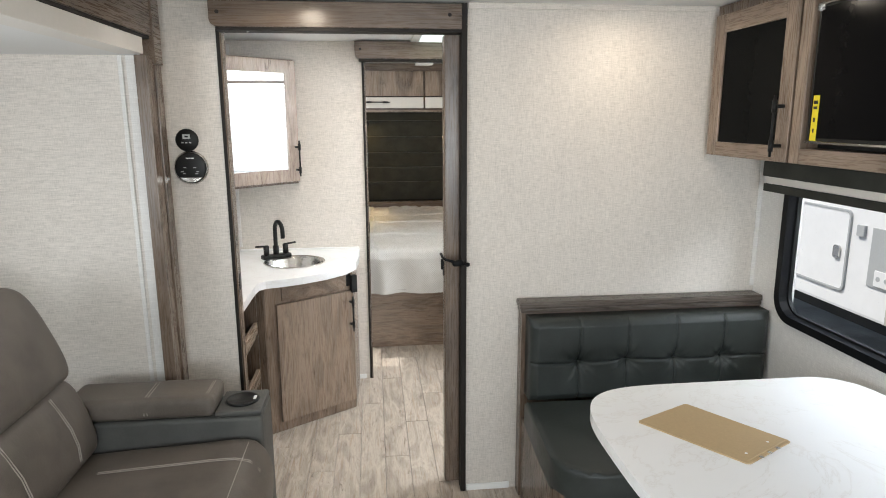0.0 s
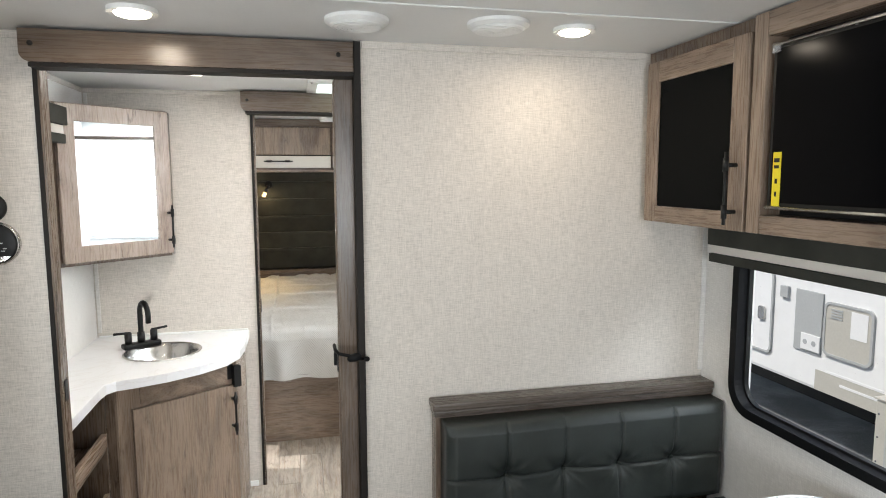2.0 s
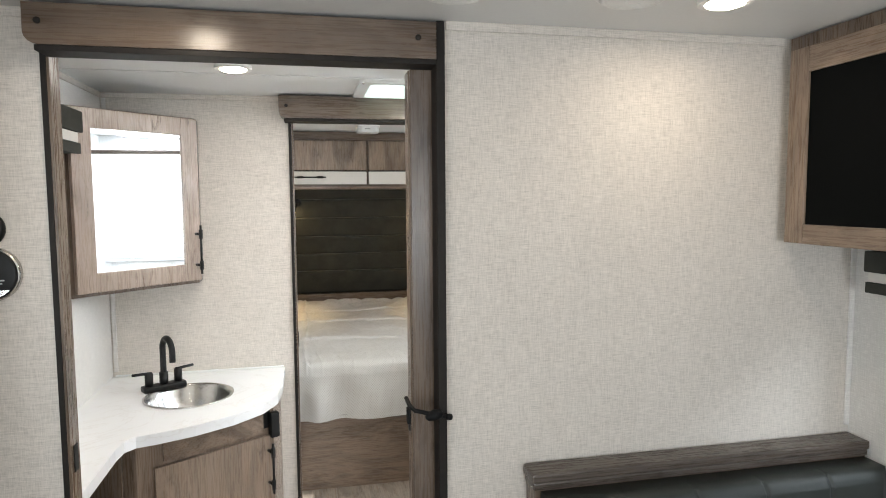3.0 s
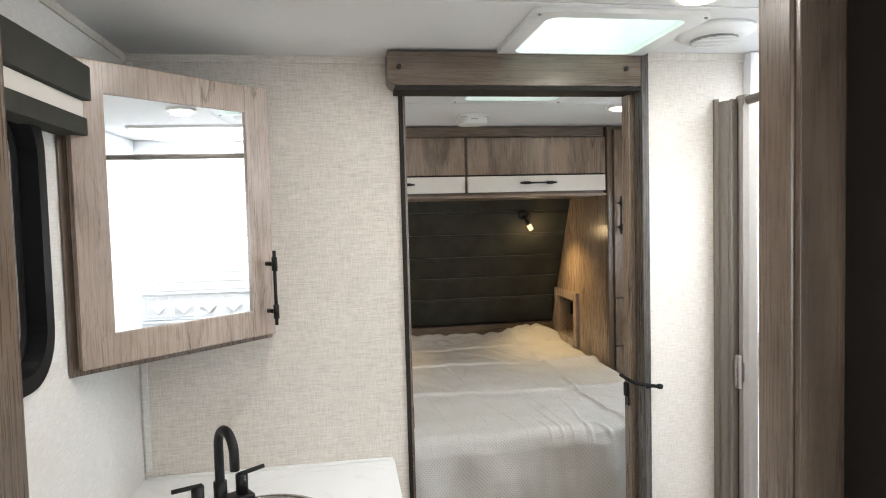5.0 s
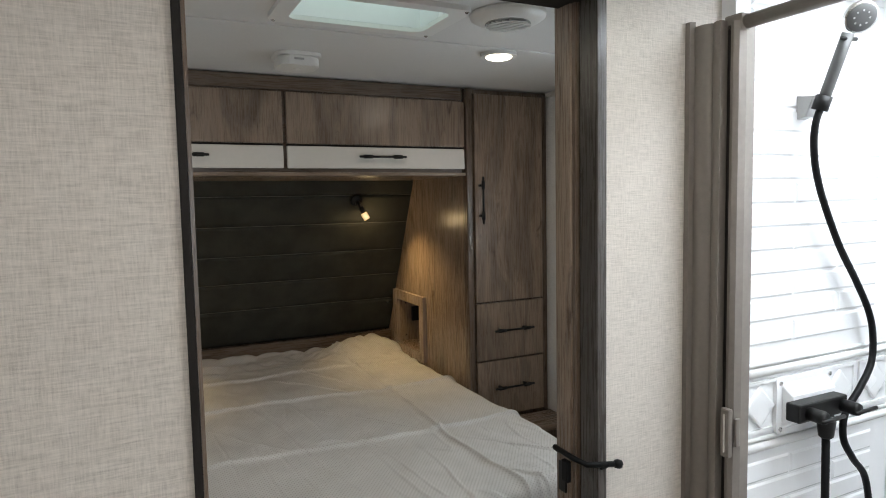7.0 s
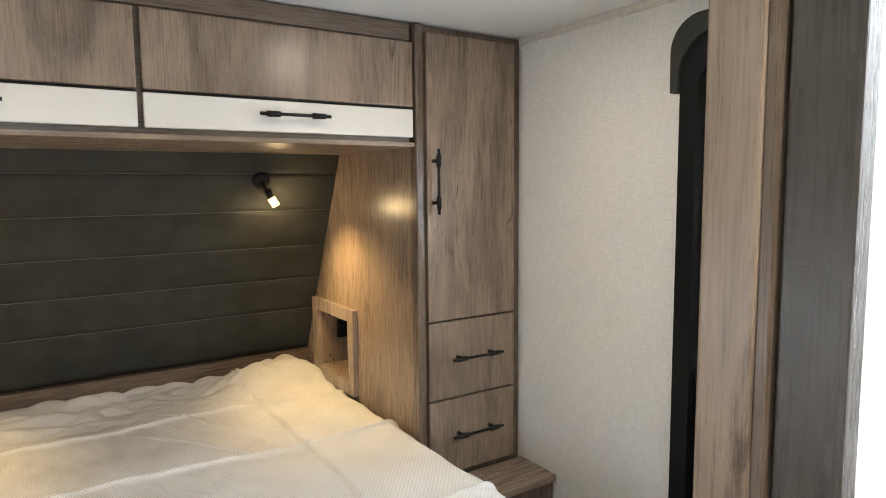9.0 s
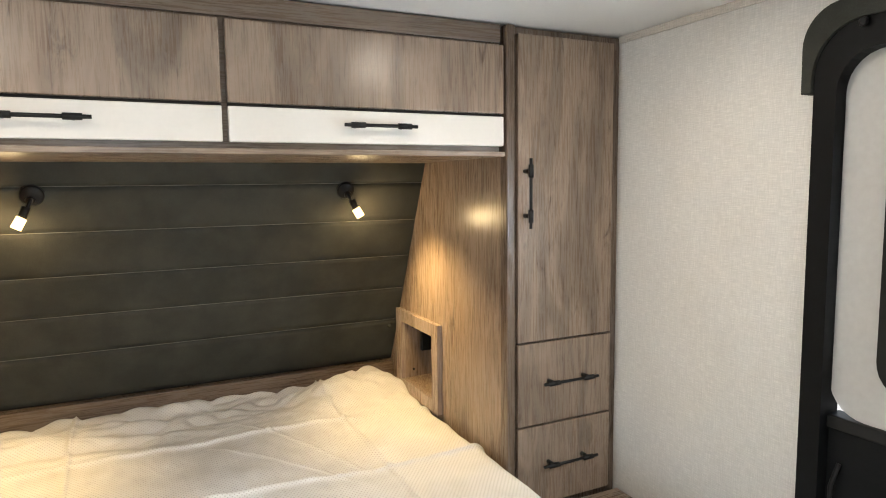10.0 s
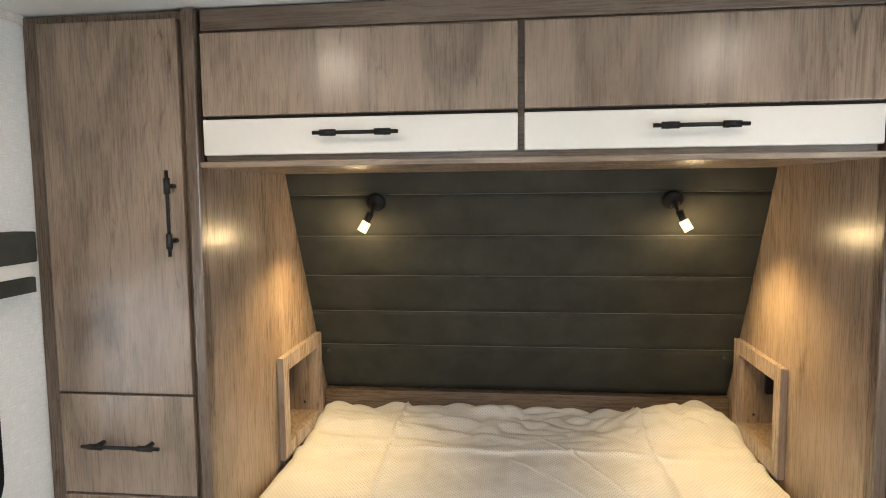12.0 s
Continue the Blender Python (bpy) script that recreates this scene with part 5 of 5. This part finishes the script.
def bed_side(side):
    """A wardrobe with a tall door and drawers, its side panel cut to the slope of the headboard."""
    right = side > 0
    x0, x1 = (WX1 + 0.001, XR - 0.003) if right else (XL + 0.003, WX0 - 0.001)
    t = thing("wardrobe", ((x0 + x1) / 2, YW + 0.2, 0), "tall grey oak wardrobe with drawers beside the bed", "wardrobe", "bedside wardrobes")
    f0, f1 = (x0 + 0.016, x1) if right else (x0, x1 - 0.016)
    ff = part("face_frame", box(f0, f1, YW, YW + 0.018, 0.02, ZC - 0.005), M_DARK, t, "grey oak front frame")
    d0, d1 = (1.284, 1.628) if right else (-0.650, -0.300)
    dr = front("door", d0, d1, 1.066, 1.955, t, M_OAK, "tall oak door")
    hx_ = d0 + 0.022 if right else d1 - 0.022
    bar_handle(dr, (hx_, YW - 0.018, 1.406), (hx_, YW - 0.018, 1.606), (0, -0.032, 0))
    for z0, z1 in ((0.808, 1.060), (0.553, 0.802)):
        w = front("drawer", d0, d1, z0, z1, t, M_OAK, "oak drawer front")
        xm = (d0 + d1) / 2
        bar_handle(w, (xm - 0.10, YW - 0.018, z0 + 0.132), (xm + 0.10, YW - 0.018, z0 + 0.132), (0, -0.032, 0))
    # side panel with a niche
    px0, px1 = (WX1, WX1 + 0.014) if right else (WX0 - 0.014, WX0)
    sl = lambda z: 5.81 + (1.616 - z) * 0.475
    n0, n1, nz0, nz1 = 5.735, 6.03, 0.755, 0.99
    pb = prism([(YW + 0.018, 0.02), (n0, 0.02), (n0, 1.70), (YW + 0.018, 1.70)], px0, px1, "x")
    prism([(n0, nz1), (n1, nz1), (n1, 1.16), (5.80, 1.64), (5.78, 1.70), (n0, 1.70)], px0, px1, "x", bm=pb)
    prism([(n0, 0.02), (n1, 0.02), (n1, nz0), (n0, nz0)], px0, px1, "x", bm=pb)
    prism([(n1, 0.02), (6.24, 0.02), (sl(0.80), 0.80), (sl(1.16) + 0.006, 1.16), (n1, 1.16)], px0, px1, "x", bm=pb)
    part("side_panel", pb, M_OAK, t, "oak side panel facing the bed")
    ex = (px0 - 0.004, px1 + 0.010) if right else (px0 - 0.010, px1 + 0.004)
    part("edge_post", box(*ex, YW - 0.022, YW + 0.0175, 0.02, ZC - 0.004, 0.006, seg=3), M_DARK, t, "rounded grey oak edge post")
    # niche: protruding frame, box and socket
    inx = (WX1 - 0.020, WX1 - 0.0005) if right else (WX0 + 0.0005, WX0 + 0.020)
    nf = part("niche_frame", ring([(n0 - 0.047, nz0 - 0.045), (n1 + 0.05, nz0 - 0.045), (n1 + 0.05, nz1 + 0.047), (n0 - 0.047, nz1 + 0.047)],
                                  [(n0 + 0.0, nz0), (n1 - 0.0, nz0), (n1, nz1), (n0, nz1)], *inx, "x"), M_EDGE, t, "oak niche frame")
    bx = (px1, px1 + 0.20) if right else (px0 - 0.20, px0)
    nb = part("niche_box", ring([(n0 - 0.012, nz0 - 0.012), (n1 + 0.012, nz0 - 0.012), (n1 + 0.012, nz1 + 0.012), (n0 - 0.012, nz1 + 0.012)],
                                [(n0, nz0), (n1, nz0), (n1, nz1), (n0, nz1)], *bx, "x"), M_OAK, t, "oak niche lining")
    kx = (px1 + 0.19, px1 + 0.20) if right else (px0 - 0.20, px0 - 0.19)
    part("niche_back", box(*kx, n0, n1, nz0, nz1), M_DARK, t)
    part("socket", box(bx[0] + 0.05, bx[0] + 0.13, n1 - 0.018, n1 - 0.001, 0.86, 0.94, 0.004), M_BLACK, t, "black power socket")
    for sz in (nz0 + 0.03, nz1 - 0.03):
        part("screw_cap", lathe([(0.005, 0), (0.004, 0.002), (0.001, 0.003)], (bx[0] + (0.02 if right else 0.18), n1 - 0.001, sz), 12, m=pose(0, 0, 0, 90)), M_BLACK, nb)
    part("plinth", box(x0 + 0.02, x1 - 0.02, YW + 0.0185, YW + 0.3, 0.0, 0.55), M_DARK, t)
    return t


bed_side(1)
bed_side(-1)

# low step box in front of each wardrobe
for name_x0, name_x1 in ((1.30, XR - 0.003), (XL + 0.003, -0.315)):
    s = thing("step_box", ((name_x0 + name_x1) / 2, 5.15, 0), "low grey oak box in front of the wardrobe", "box", "step boxes")
    part("body", box(name_x0 + 0.01, name_x1 - 0.004, 5.075, YW - 0.02, 0.0, 0.515), M_DARK, s)
    part("top", box(name_x0, name_x1, 5.062, YW - 0.02, 0.516, 0.54, 0.003), M_OAK_X, s, "oak top")

# overhead cabinets above the bed
ob_ = thing("overhead_cabinet", (0.49, 5.5, 1.63), "grey oak cabinet bridging the bed with two lift doors", "cabinet")
part("body", box(WX0 + 0.016, WX1 - 0.016, YW + 0.001, 5.86, 1.626, ZC - 0.005), M_DARK_X, ob_)
part("underside", box(WX0 + 0.004, WX1 - 0.004, YW - 0.012, 5.80, 1.612, 1.6255, 0.002), M_OAK_X, ob_, "oak underside board")
part("top_rail", box(WX0 + 0.016, WX1 - 0.016, YW - 0.008, YW + 0.0005, 1.925, ZC - 0.005, 0.002), M_DARK_X, ob_)
for x0, x1 in ((-0.244, 0.483), (0.497, 1.236)):
    u = front("lift_door", x0, x1, 1.730, 1.918, ob_, M_OAK, "oak lift door")
    w = front("white_panel", x0, x1, 1.640, 1.722, ob_, M_OFFWHITE, "off-white lower panel")
    part("gap", box(x0, x1, YW - 0.004, YW + 0.0003, 1.7225, 1.7295), M_ESPRESSO, ob_)
    xm = 0.124 if x0 < 0 else 0.862
    bar_handle(w, (xm - 0.097, YW - 0.018, 1.684), (xm + 0.097, YW - 0.018, 1.684), (0, -0.030, 0))

# headboard: sloping upholstered panel in level bands
hbd = thing("headboard", (0.49, 6.0, 0.8), "sloping charcoal upholstered headboard with level seams", "headboard")
SEAM = [0.795, 0.985, 1.125, 1.262, 1.405, 1.543, 1.65]
sl = lambda z: 5.81 + (1.616 - z) * 0.475
for z0, z1 in zip(SEAM, SEAM[1:]):
    bm = bmesh.new()
    rows = []
    for k in range(9):
        f = k / 8
        z = z0 + 0.0008 + f * (z1 - z0 - 0.0016)
        puff = 0.0022 * (1 - abs(2 * f - 1) ** 4)
        rows.append((bm.verts.new((WX0 + 0.001, sl(z) - puff, z)), bm.verts.new((WX1 - 0.001, sl(z) - puff, z))))
    for p, q in zip(rows, rows[1:]):
        bm.faces.new((p[0], p[1], q[1], q[0]))
    bk = [bm.verts.new((x, sl(z) + 0.03, z)) for z in (z0, z1) for x in (WX0 + 0.001, WX1 - 0.001)]
    bm.faces.new((rows[0][0], rows[0][1], bk[1], bk[0]))
    bm.faces.new((rows[-1][0], rows[-1][1], bk[3], bk[2]))
    part("band", bm, M_HEADBOARD, hbd, smooth=True)
    if z0 > 0.8:
        part("seam", tube([(WX0 + 0.002, sl(z0) - 0.0012, z0), (WX1 - 0.002, sl(z0) - 0.0012, z0)], 0.0012, n=6), M_SEAM, hbd, "thin piped seam")
for bx in (WX0 + 0.035, WX1 - 0.035):
    part("button", lathe([(0.009, 0), (0.007, 0.005), (0.001, 0.006)], (bx, sl(0.955) - 0.006, 0.955), 14, m=pose(0, 0, 0, 65)), M_HEADBOARD, hbd)
bbd = single("bed_ledge", box(WX0 + 0.001, WX1 - 0.001, 6.165, 6.30, 0.45, 0.792, 0.003), M_DARK_X, "grey oak board behind the mattress", "board")


def reading_lamp(x, swing):
    base = Vector((x, sl(1.522), 1.522))
    n = Vector((0, -1, -0.475)).normalized()
    t = thing("reading_lamp", tuple(base), "small black swivel reading lamp, lit warm", "lamp", "reading lamps")
    rot = n.to_track_quat("Z", "Y").to_matrix().to_4x4()
    part("wall_plate", lathe([(0.031, 0.004), (0.031, 0.012), (0.025, 0.019), (0.001, 0.020)], base, 30, m=rot), M_BLACK, t, "black wall plate", True)
    part("switch", lathe([(0.013, 0.018), (0.011, 0.026), (0.001, 0.027)], base + Vector((0.004 * swing, 0, -0.010)), 14, m=rot), M_BRONZE, t, "metal switch", True)
    k0 = base + n * 0.022
    k1 = k0 + Vector((swing * 0.012, -0.018, -0.035))
    k2 = k1 + Vector((swing * 0.012, -0.004, -0.022))
    part("stem", tube([k0, k1], 0.005), M_BLACK, t, smooth=True)
    part("socket", tube([k1 - Vector((0, 0, -0.008)), k2], 0.0115, n=16), M_BLACK, t, smooth=True)
    d = (k2 - k1).normalized()
    part("glass", tube([k2, k2 + d * 0.034], 0.0145, n=12), M_CRYSTAL, t, "glowing faceted glass")
    lamp = bpy.data.lights.new("reading_bulb", "POINT")
    lamp.energy, lamp.color, lamp.shadow_soft_size = 1.1, (1.0, 0.72, 0.36), 0.012
    new("reading_bulb", lamp).location = k2 + d * 0.052
    beam = bpy.data.lights.new("reading_beam", "SPOT")
    beam.energy, beam.color, beam.shadow_soft_size, beam.spot_size, beam.spot_blend = 20.0, (1.0, 0.70, 0.30), 0.02, radians(112), 1.0
    tip = k2 + d * 0.050
    new("reading_beam", beam).matrix_world = look(tip, tip + Vector((swing * 0.36, -0.22, -0.9)))


reading_lamp(0.958, 1)
reading_lamp(0.027, -1)

# bed
bed = thing("bed", (0.49, 5.2, 0), "bed with a creased cream dotted coverlet on a grey oak base", "bed")
BX0, BX1, BY0, BY1, BZ = WX0 + 0.006, WX1 - 0.006, 4.295, 6.16, 0.715
part("base", box(-0.20, 1.18, 4.42, 6.15, 0.0, 0.44, 0.003), M_OAK_X, bed, "grey oak bed base")
part("mattress", box(BX0 + 0.012, BX1 - 0.012, BY0 + 0.02, BY1 - 0.01, 0.442, 0.66, 0.03, seg=4), M_WHITE, bed, "white mattress", True)
nx, ny = 300, 390
cm = bmesh.new()
rows = []
r_ = 0.05
for j in range(-26, ny + 1):
    row = []
    for i in range(nx + 1):
        u = i / nx
        x = BX0 + u * (BX1 - BX0)
        v = max(0, j) / ny
        y = BY0 + v * (BY1 - BY0)
        side = min(x - BX0, BX1 - x)
        z = BZ
        if side < r_:
            z -= r_ - math.sqrt(max(0, r_ * r_ - (r_ - side) ** 2))
        if y - BY0 < r_:
            z -= r_ - math.sqrt(max(0, r_ * r_ - (r_ - (y - BY0)) ** 2))
        w = noise.noise(Vector((x * 3.1, y * 2.6, 0.4))) * 0.012 + noise.noise(Vector((x * 9, y * 7, 2.2))) * 0.007 + noise.noise(Vector((x * 21, y * 17, 5.2))) * 0.003
        for fx in (0.22, 0.78):
            w += 0.014 * math.exp(-abs(u - fx - 0.006 * math.sin(5 * y)) / 0.0045)
        for fy in (0.30, 0.58, 0.80):
            w += 0.016 * math.exp(-abs(v - fy - 0.006 * math.sin(4 * x)) / 0.0036)
        diag = abs(noise.noise(Vector((x * 4 + y * 2.5, y * 1.3, 7.7))))
        patch = min(1.0, max(0.0, 3.0 * noise.noise(Vector((x * 2.3, y * 2.0, 9.1))) + 0.15))
        w += 0.012 * (max(0, 0.035 - diag) / 0.035) ** 1.2 * patch
        long = abs(noise.noise(Vector((x * 11 + 0.8 * y, y * 1.1, 3.7))))
        w += 0.006 * (max(0, 0.05 - long) / 0.05) ** 1.3 * max(0.0, 1 - v / 0.75)
        head = max(0.0, (v - 0.83) / 0.17)
        wob = y + 0.05 * math.sin(3.1 * x) + 0.03 * noise.noise(Vector((x * 3, y * 2, 1.7)))
        w += head ** 0.7 * (0.028 * math.sin(wob * 54) * (0.5 + noise.noise(Vector((x * 2.4, y * 3, 8.2)))) + 0.030 * noise.noise(Vector((x * 4.0 + 3 * y, y * 10, 4.4))) + 0.034 * abs(noise.noise(Vector((x * 9 - 4 * y, y * 20, 6.1)))) + 0.014)
        lump = math.exp(-((x - 1.03) / 0.16) ** 2) * math.exp(-((y - 6.04) / 0.11) ** 2)
        w += 0.056 * lump * (1 + 0.35 * noise.noise(Vector((x * 16, y * 22, 2.9))))
        if j < 0:
            dz = -0.0095 * -j
            fold = 0.020 * math.sin(23 * x + 2.2 * math.sin(6 * x)) * min(1, -j / 12) + 0.006 * noise.noise(Vector((x * 14, j * 0.08, 3.3)))
            row.append(cm.verts.new((x, BY0 - 0.004 + fold, BZ - r_ + dz + w * 0.3)))
        else:
            row.append(cm.verts.new((x, y, z + w)))
    rows.append(row)
for j in range(len(rows) - 1):
    for i in range(nx):
        cm.faces.new((rows[j][i], rows[j][i + 1], rows[j + 1][i + 1], rows[j + 1][i]))
part("coverlet", cm, M_COVER, bed, "creased cream dotted coverlet", True)
fl = bmesh.new()
prev = None
for i in range(121):
    x = BX0 + 0.03 + (BX1 - BX0 - 0.06) * i / 120
    sw = 0.012 * math.sin(31 * x) + 0.01 * noise.noise(Vector((x * 20, 0, 5)))
    q = (fl.verts.new((x, BY0 + 0.012, 0.44)), fl.verts.new((x, BY0 + 0.03 + sw, 0.405 + 0.5 * sw)))
    if prev:
        fl.faces.new((prev[0], q[0], q[1], prev[1]))
    prev = q
part("plastic_wrap", fl, M_FILM, bed, "clear plastic wrap below the coverlet", True)

# ---- outside ----
GZ = -0.78
gr = bmesh.new()
bmesh.ops.create_grid(gr, x_segments=2, y_segments=2, size=900)
gr.transform(Matrix.Translation((0, 0, GZ)))
structure("ground", gr, M_ASPHALT, "dark asphalt lot", "ground")
NX = 4.40
nb = thing("travel_trailer", (NX + 1.2, 4.0, GZ), "white neighbouring travel trailer parked alongside", "trailer")
part("wall", box(NX, NX + 2.4, -1.2, 9.0, -0.20, 2.35, 0.03), M_TRAILER, nb, "white side wall")
part("roof", box(NX - 0.03, NX + 2.43, -1.25, 9.05, 2.352, 2.42, 0.02), M_TRAILER, nb)
part("lower_band", box(NX - 0.004, NX - 0.0005, -1.15, 4.95, -0.19, -0.02), M_BEIGE, nb, "beige lower band")
part("stripe", box(NX - 0.007, NX - 0.0045, -1.15, 4.85, -0.02, 0.0), M_TRAILER, nb)
part("stripe", box(NX - 0.007, NX - 0.0045, -1.15, 4.7, -0.095, -0.075), M_TRAILER, nb)
part("frame_rail", box(NX + 0.12, NX + 0.2, -1.2, 9.0, -0.33, -0.201), M_BLACK, nb)


def hatch(y0, y1, z0, z1, mat, label):
    h = part("hatch", prism(rrect(y0 + 0.012, y1 - 0.012, z0 + 0.012, z1 - 0.012, 0.05), NX - 0.016, NX - 0.0008, "x", 0.004), mat, nb, label)
    part("hatch_frame", ring(rrect(y0, y1, z0, z1, 0.06), rrect(y0 + 0.02, y1 - 0.02, z0 + 0.02, z1 - 0.02, 0.045), NX - 0.022, NX - 0.001, "x"), M_GREY, h)
    return h


h1 = hatch(5.45, 6.16, -0.03, 0.73, M_TRAILER, "white luggage hatch with a grey edge")
lk = part("lock", prism(rrect(5.53, 5.61, 0.27, 0.39, 0.02), NX - 0.04, NX - 0.0225, "x", 0.004), M_STEEL, h1, "chrome latch")
part("side_light", box(NX - 0.03, NX - 0.0005, 5.27, 5.36, 0.52, 0.62, 0.006), M_GREY, nb, "small grey lamp")
sp = part("service_panel", box(NX - 0.016, NX - 0.0008, 4.90, 5.19, 0.10, 0.62, 0.006), M_GREY, nb, "grey service panel")
so = part("outdoor_socket", box(NX - 0.028, NX - 0.0165, 4.90, 5.10, 0.12, 0.26, 0.006), M_WHITE, sp, "white double socket")
for yy in (4.96, 5.05):
    part("outlet", lathe([(0.022, 0), (0.022, 0.003), (0.001, 0.003)], (NX - 0.028, yy, 0.19), 16, m=pose(0, 0, 0, 0, -90)), M_GREY, so)
h2 = hatch(4.42, 4.88, 0.13, 0.57, M_BEIGE, "beige appliance hatch")
for k in range(4):
    part("vent_slat", box(NX - 0.022, NX - 0.0165, 4.70, 4.81, 0.44 + 0.022 * k, 0.452 + 0.022 * k), M_GREY, h2)
part("paper_label", box(NX - 0.0195, NX - 0.0165, 4.47, 4.62, 0.32, 0.53), M_WHITE, h2, "white paper label")
for wy in (2.2, 3.05):
    w = part("wheel", lathe([(0.20, -0.11), (0.33, -0.10), (0.345, -0.05), (0.345, 0.05), (0.33, 0.10), (0.20, 0.11)], (NX + 0.22, wy, GZ + 0.345), 36, m=pose(0, 0, 0, 0, 90)), M_RUBBER, nb, "black tyre", True)
    part("rim", lathe([(0.20, -0.105), (0.19, -0.05), (0.001, -0.06)], (NX + 0.22, wy, GZ + 0.345), 28, m=pose(0, 0, 0, 0, 90)), M_STEEL, w)
stp = thing("utility_post", (4.22, 4.05, GZ), "grey post with a beige box beside the neighbouring trailer", "post")
part("post", box(4.20, 4.24, 4.0, 4.11, GZ, 1.35, 0.006), M_GREY, stp)
bxp = part("box", box(4.205, 4.33, 3.40, 4.20, -0.56, 0.0, 0.015), M_BEIGE, stp, "beige metal box")
part("lid", box(4.195, 4.335, 3.39, 4.21, 0.0005, 0.016, 0.004), M_BEIGE, bxp)
for zz in (-0.45, -0.27, -0.10):
    part("rivet", lathe([(0.008, 0), (0.006, 0.004), (0.001, 0.005)], (4.205, 4.17, zz), 10, m=pose(0, 0, 0, 0, -90)), M_STEEL, bxp)

# ---- pieces: shower bricks and floor planks ----


def brick_mesh(name, w, h, d):
    bm = bmesh.new()
    o = [bm.verts.new(p) for p in ((0, 0, 0), (w, 0, 0), (w, 0, h), (0, 0, h))]
    c = 0.005
    i = [bm.verts.new(p) for p in ((c, -d, c), (w - c, -d, c), (w - c, -d, h - c), (c, -d, h - c))]
    bm.faces.new(i)
    for k in range(4):
        bm.faces.new((o[k], o[(k + 1) % 4], i[(k + 1) % 4], i[k]))
    bmesh.ops.recalc_face_normals(bm, faces=bm.faces)
    me = bpy.data.meshes.new(name)
    bm.to_mesh(me)
    bm.free()
    me.materials.append(M_GLOSSWHITE)
    return me


BW, BH = 0.30, 0.0495
full, half = brick_mesh("brick", BW - 0.004, BH - 0.004, 0.0035), brick_mesh("half_brick", BW / 2 - 0.004, BH - 0.004, 0.0035)
ends, sides = bpy.data.objects["shower_wall_end"], bpy.data.objects["shower_wall_side"]


def brick_rows(parent, length, origin, along, turn):
    z, row = 0.155, 0
    while z + BH < ZC - 0.03:
        if z + BH < BAND0 - 0.012 or z > BAND1 + 0.008:
            s = 0.0
            first = True
            while s < length - 0.02:
                short = (row % 2 and first) or length - s < BW - 0.001
                if length - s < BW / 2 - 0.001:
                    break
                o = new("brick", half if short else full)
                o.parent = parent
                o.matrix_basis = Matrix.Translation(Vector(origin) + Vector(along) * s + Vector((0, 0, z))) @ turn
                s += BW / 2 if short else BW
                first = False
        z += BH
        row += 1


brick_rows(ends, SX1 - SX0 - 0.045, (SX0 + 0.042, SY1 + 0.0002, 0), (1, 0, 0), Matrix())
brick_rows(sides, SY1 - SY0, (SX1 + 0.0002, SY1, 0), (0, -1, 0), pose(0, 0, 0, 0, 0, -90))


def plank_mesh(w, l):
    bm = bmesh.new()
    c = 0.0012
    lo = [bm.verts.new(p) for p in ((0, 0, -0.006), (w, 0, -0.006), (w, l, -0.006), (0, l, -0.006))]
    hi = [bm.verts.new(p) for p in ((c, c, 0), (w - c, c, 0), (w - c, l - c, 0), (c, l - c, 0))]
    bm.faces.new(hi)
    for k in range(4):
        bm.faces.new((lo[k], lo[(k + 1) % 4], hi[(k + 1) % 4], hi[k]))
    bmesh.ops.recalc_face_normals(bm, faces=bm.faces)
    me = bpy.data.meshes.new("plank")
    bm.to_mesh(me)
    bm.free()
    me.materials.append(M_PLANK)
    return me


PW, PL = 0.115, 0.92
plank = plank_mesh(PW, PL)
flo = bpy.data.objects["floor"]
nrow = int((XR - XL) / PW) + 1
for i in range(nrow):
    off = (i * 0.37) % 1.0 * PL
    for k in range(10):
        yy = YB + off - PL + k * PL
        xx = XL + i * PW
        if yy < YB - 0.001 or yy + PL > YF + 0.001 or xx + PW > XR + 0.02:
            continue
        o = new("plank", plank)
        o.parent = flo
        o.location = (xx, yy, 0)
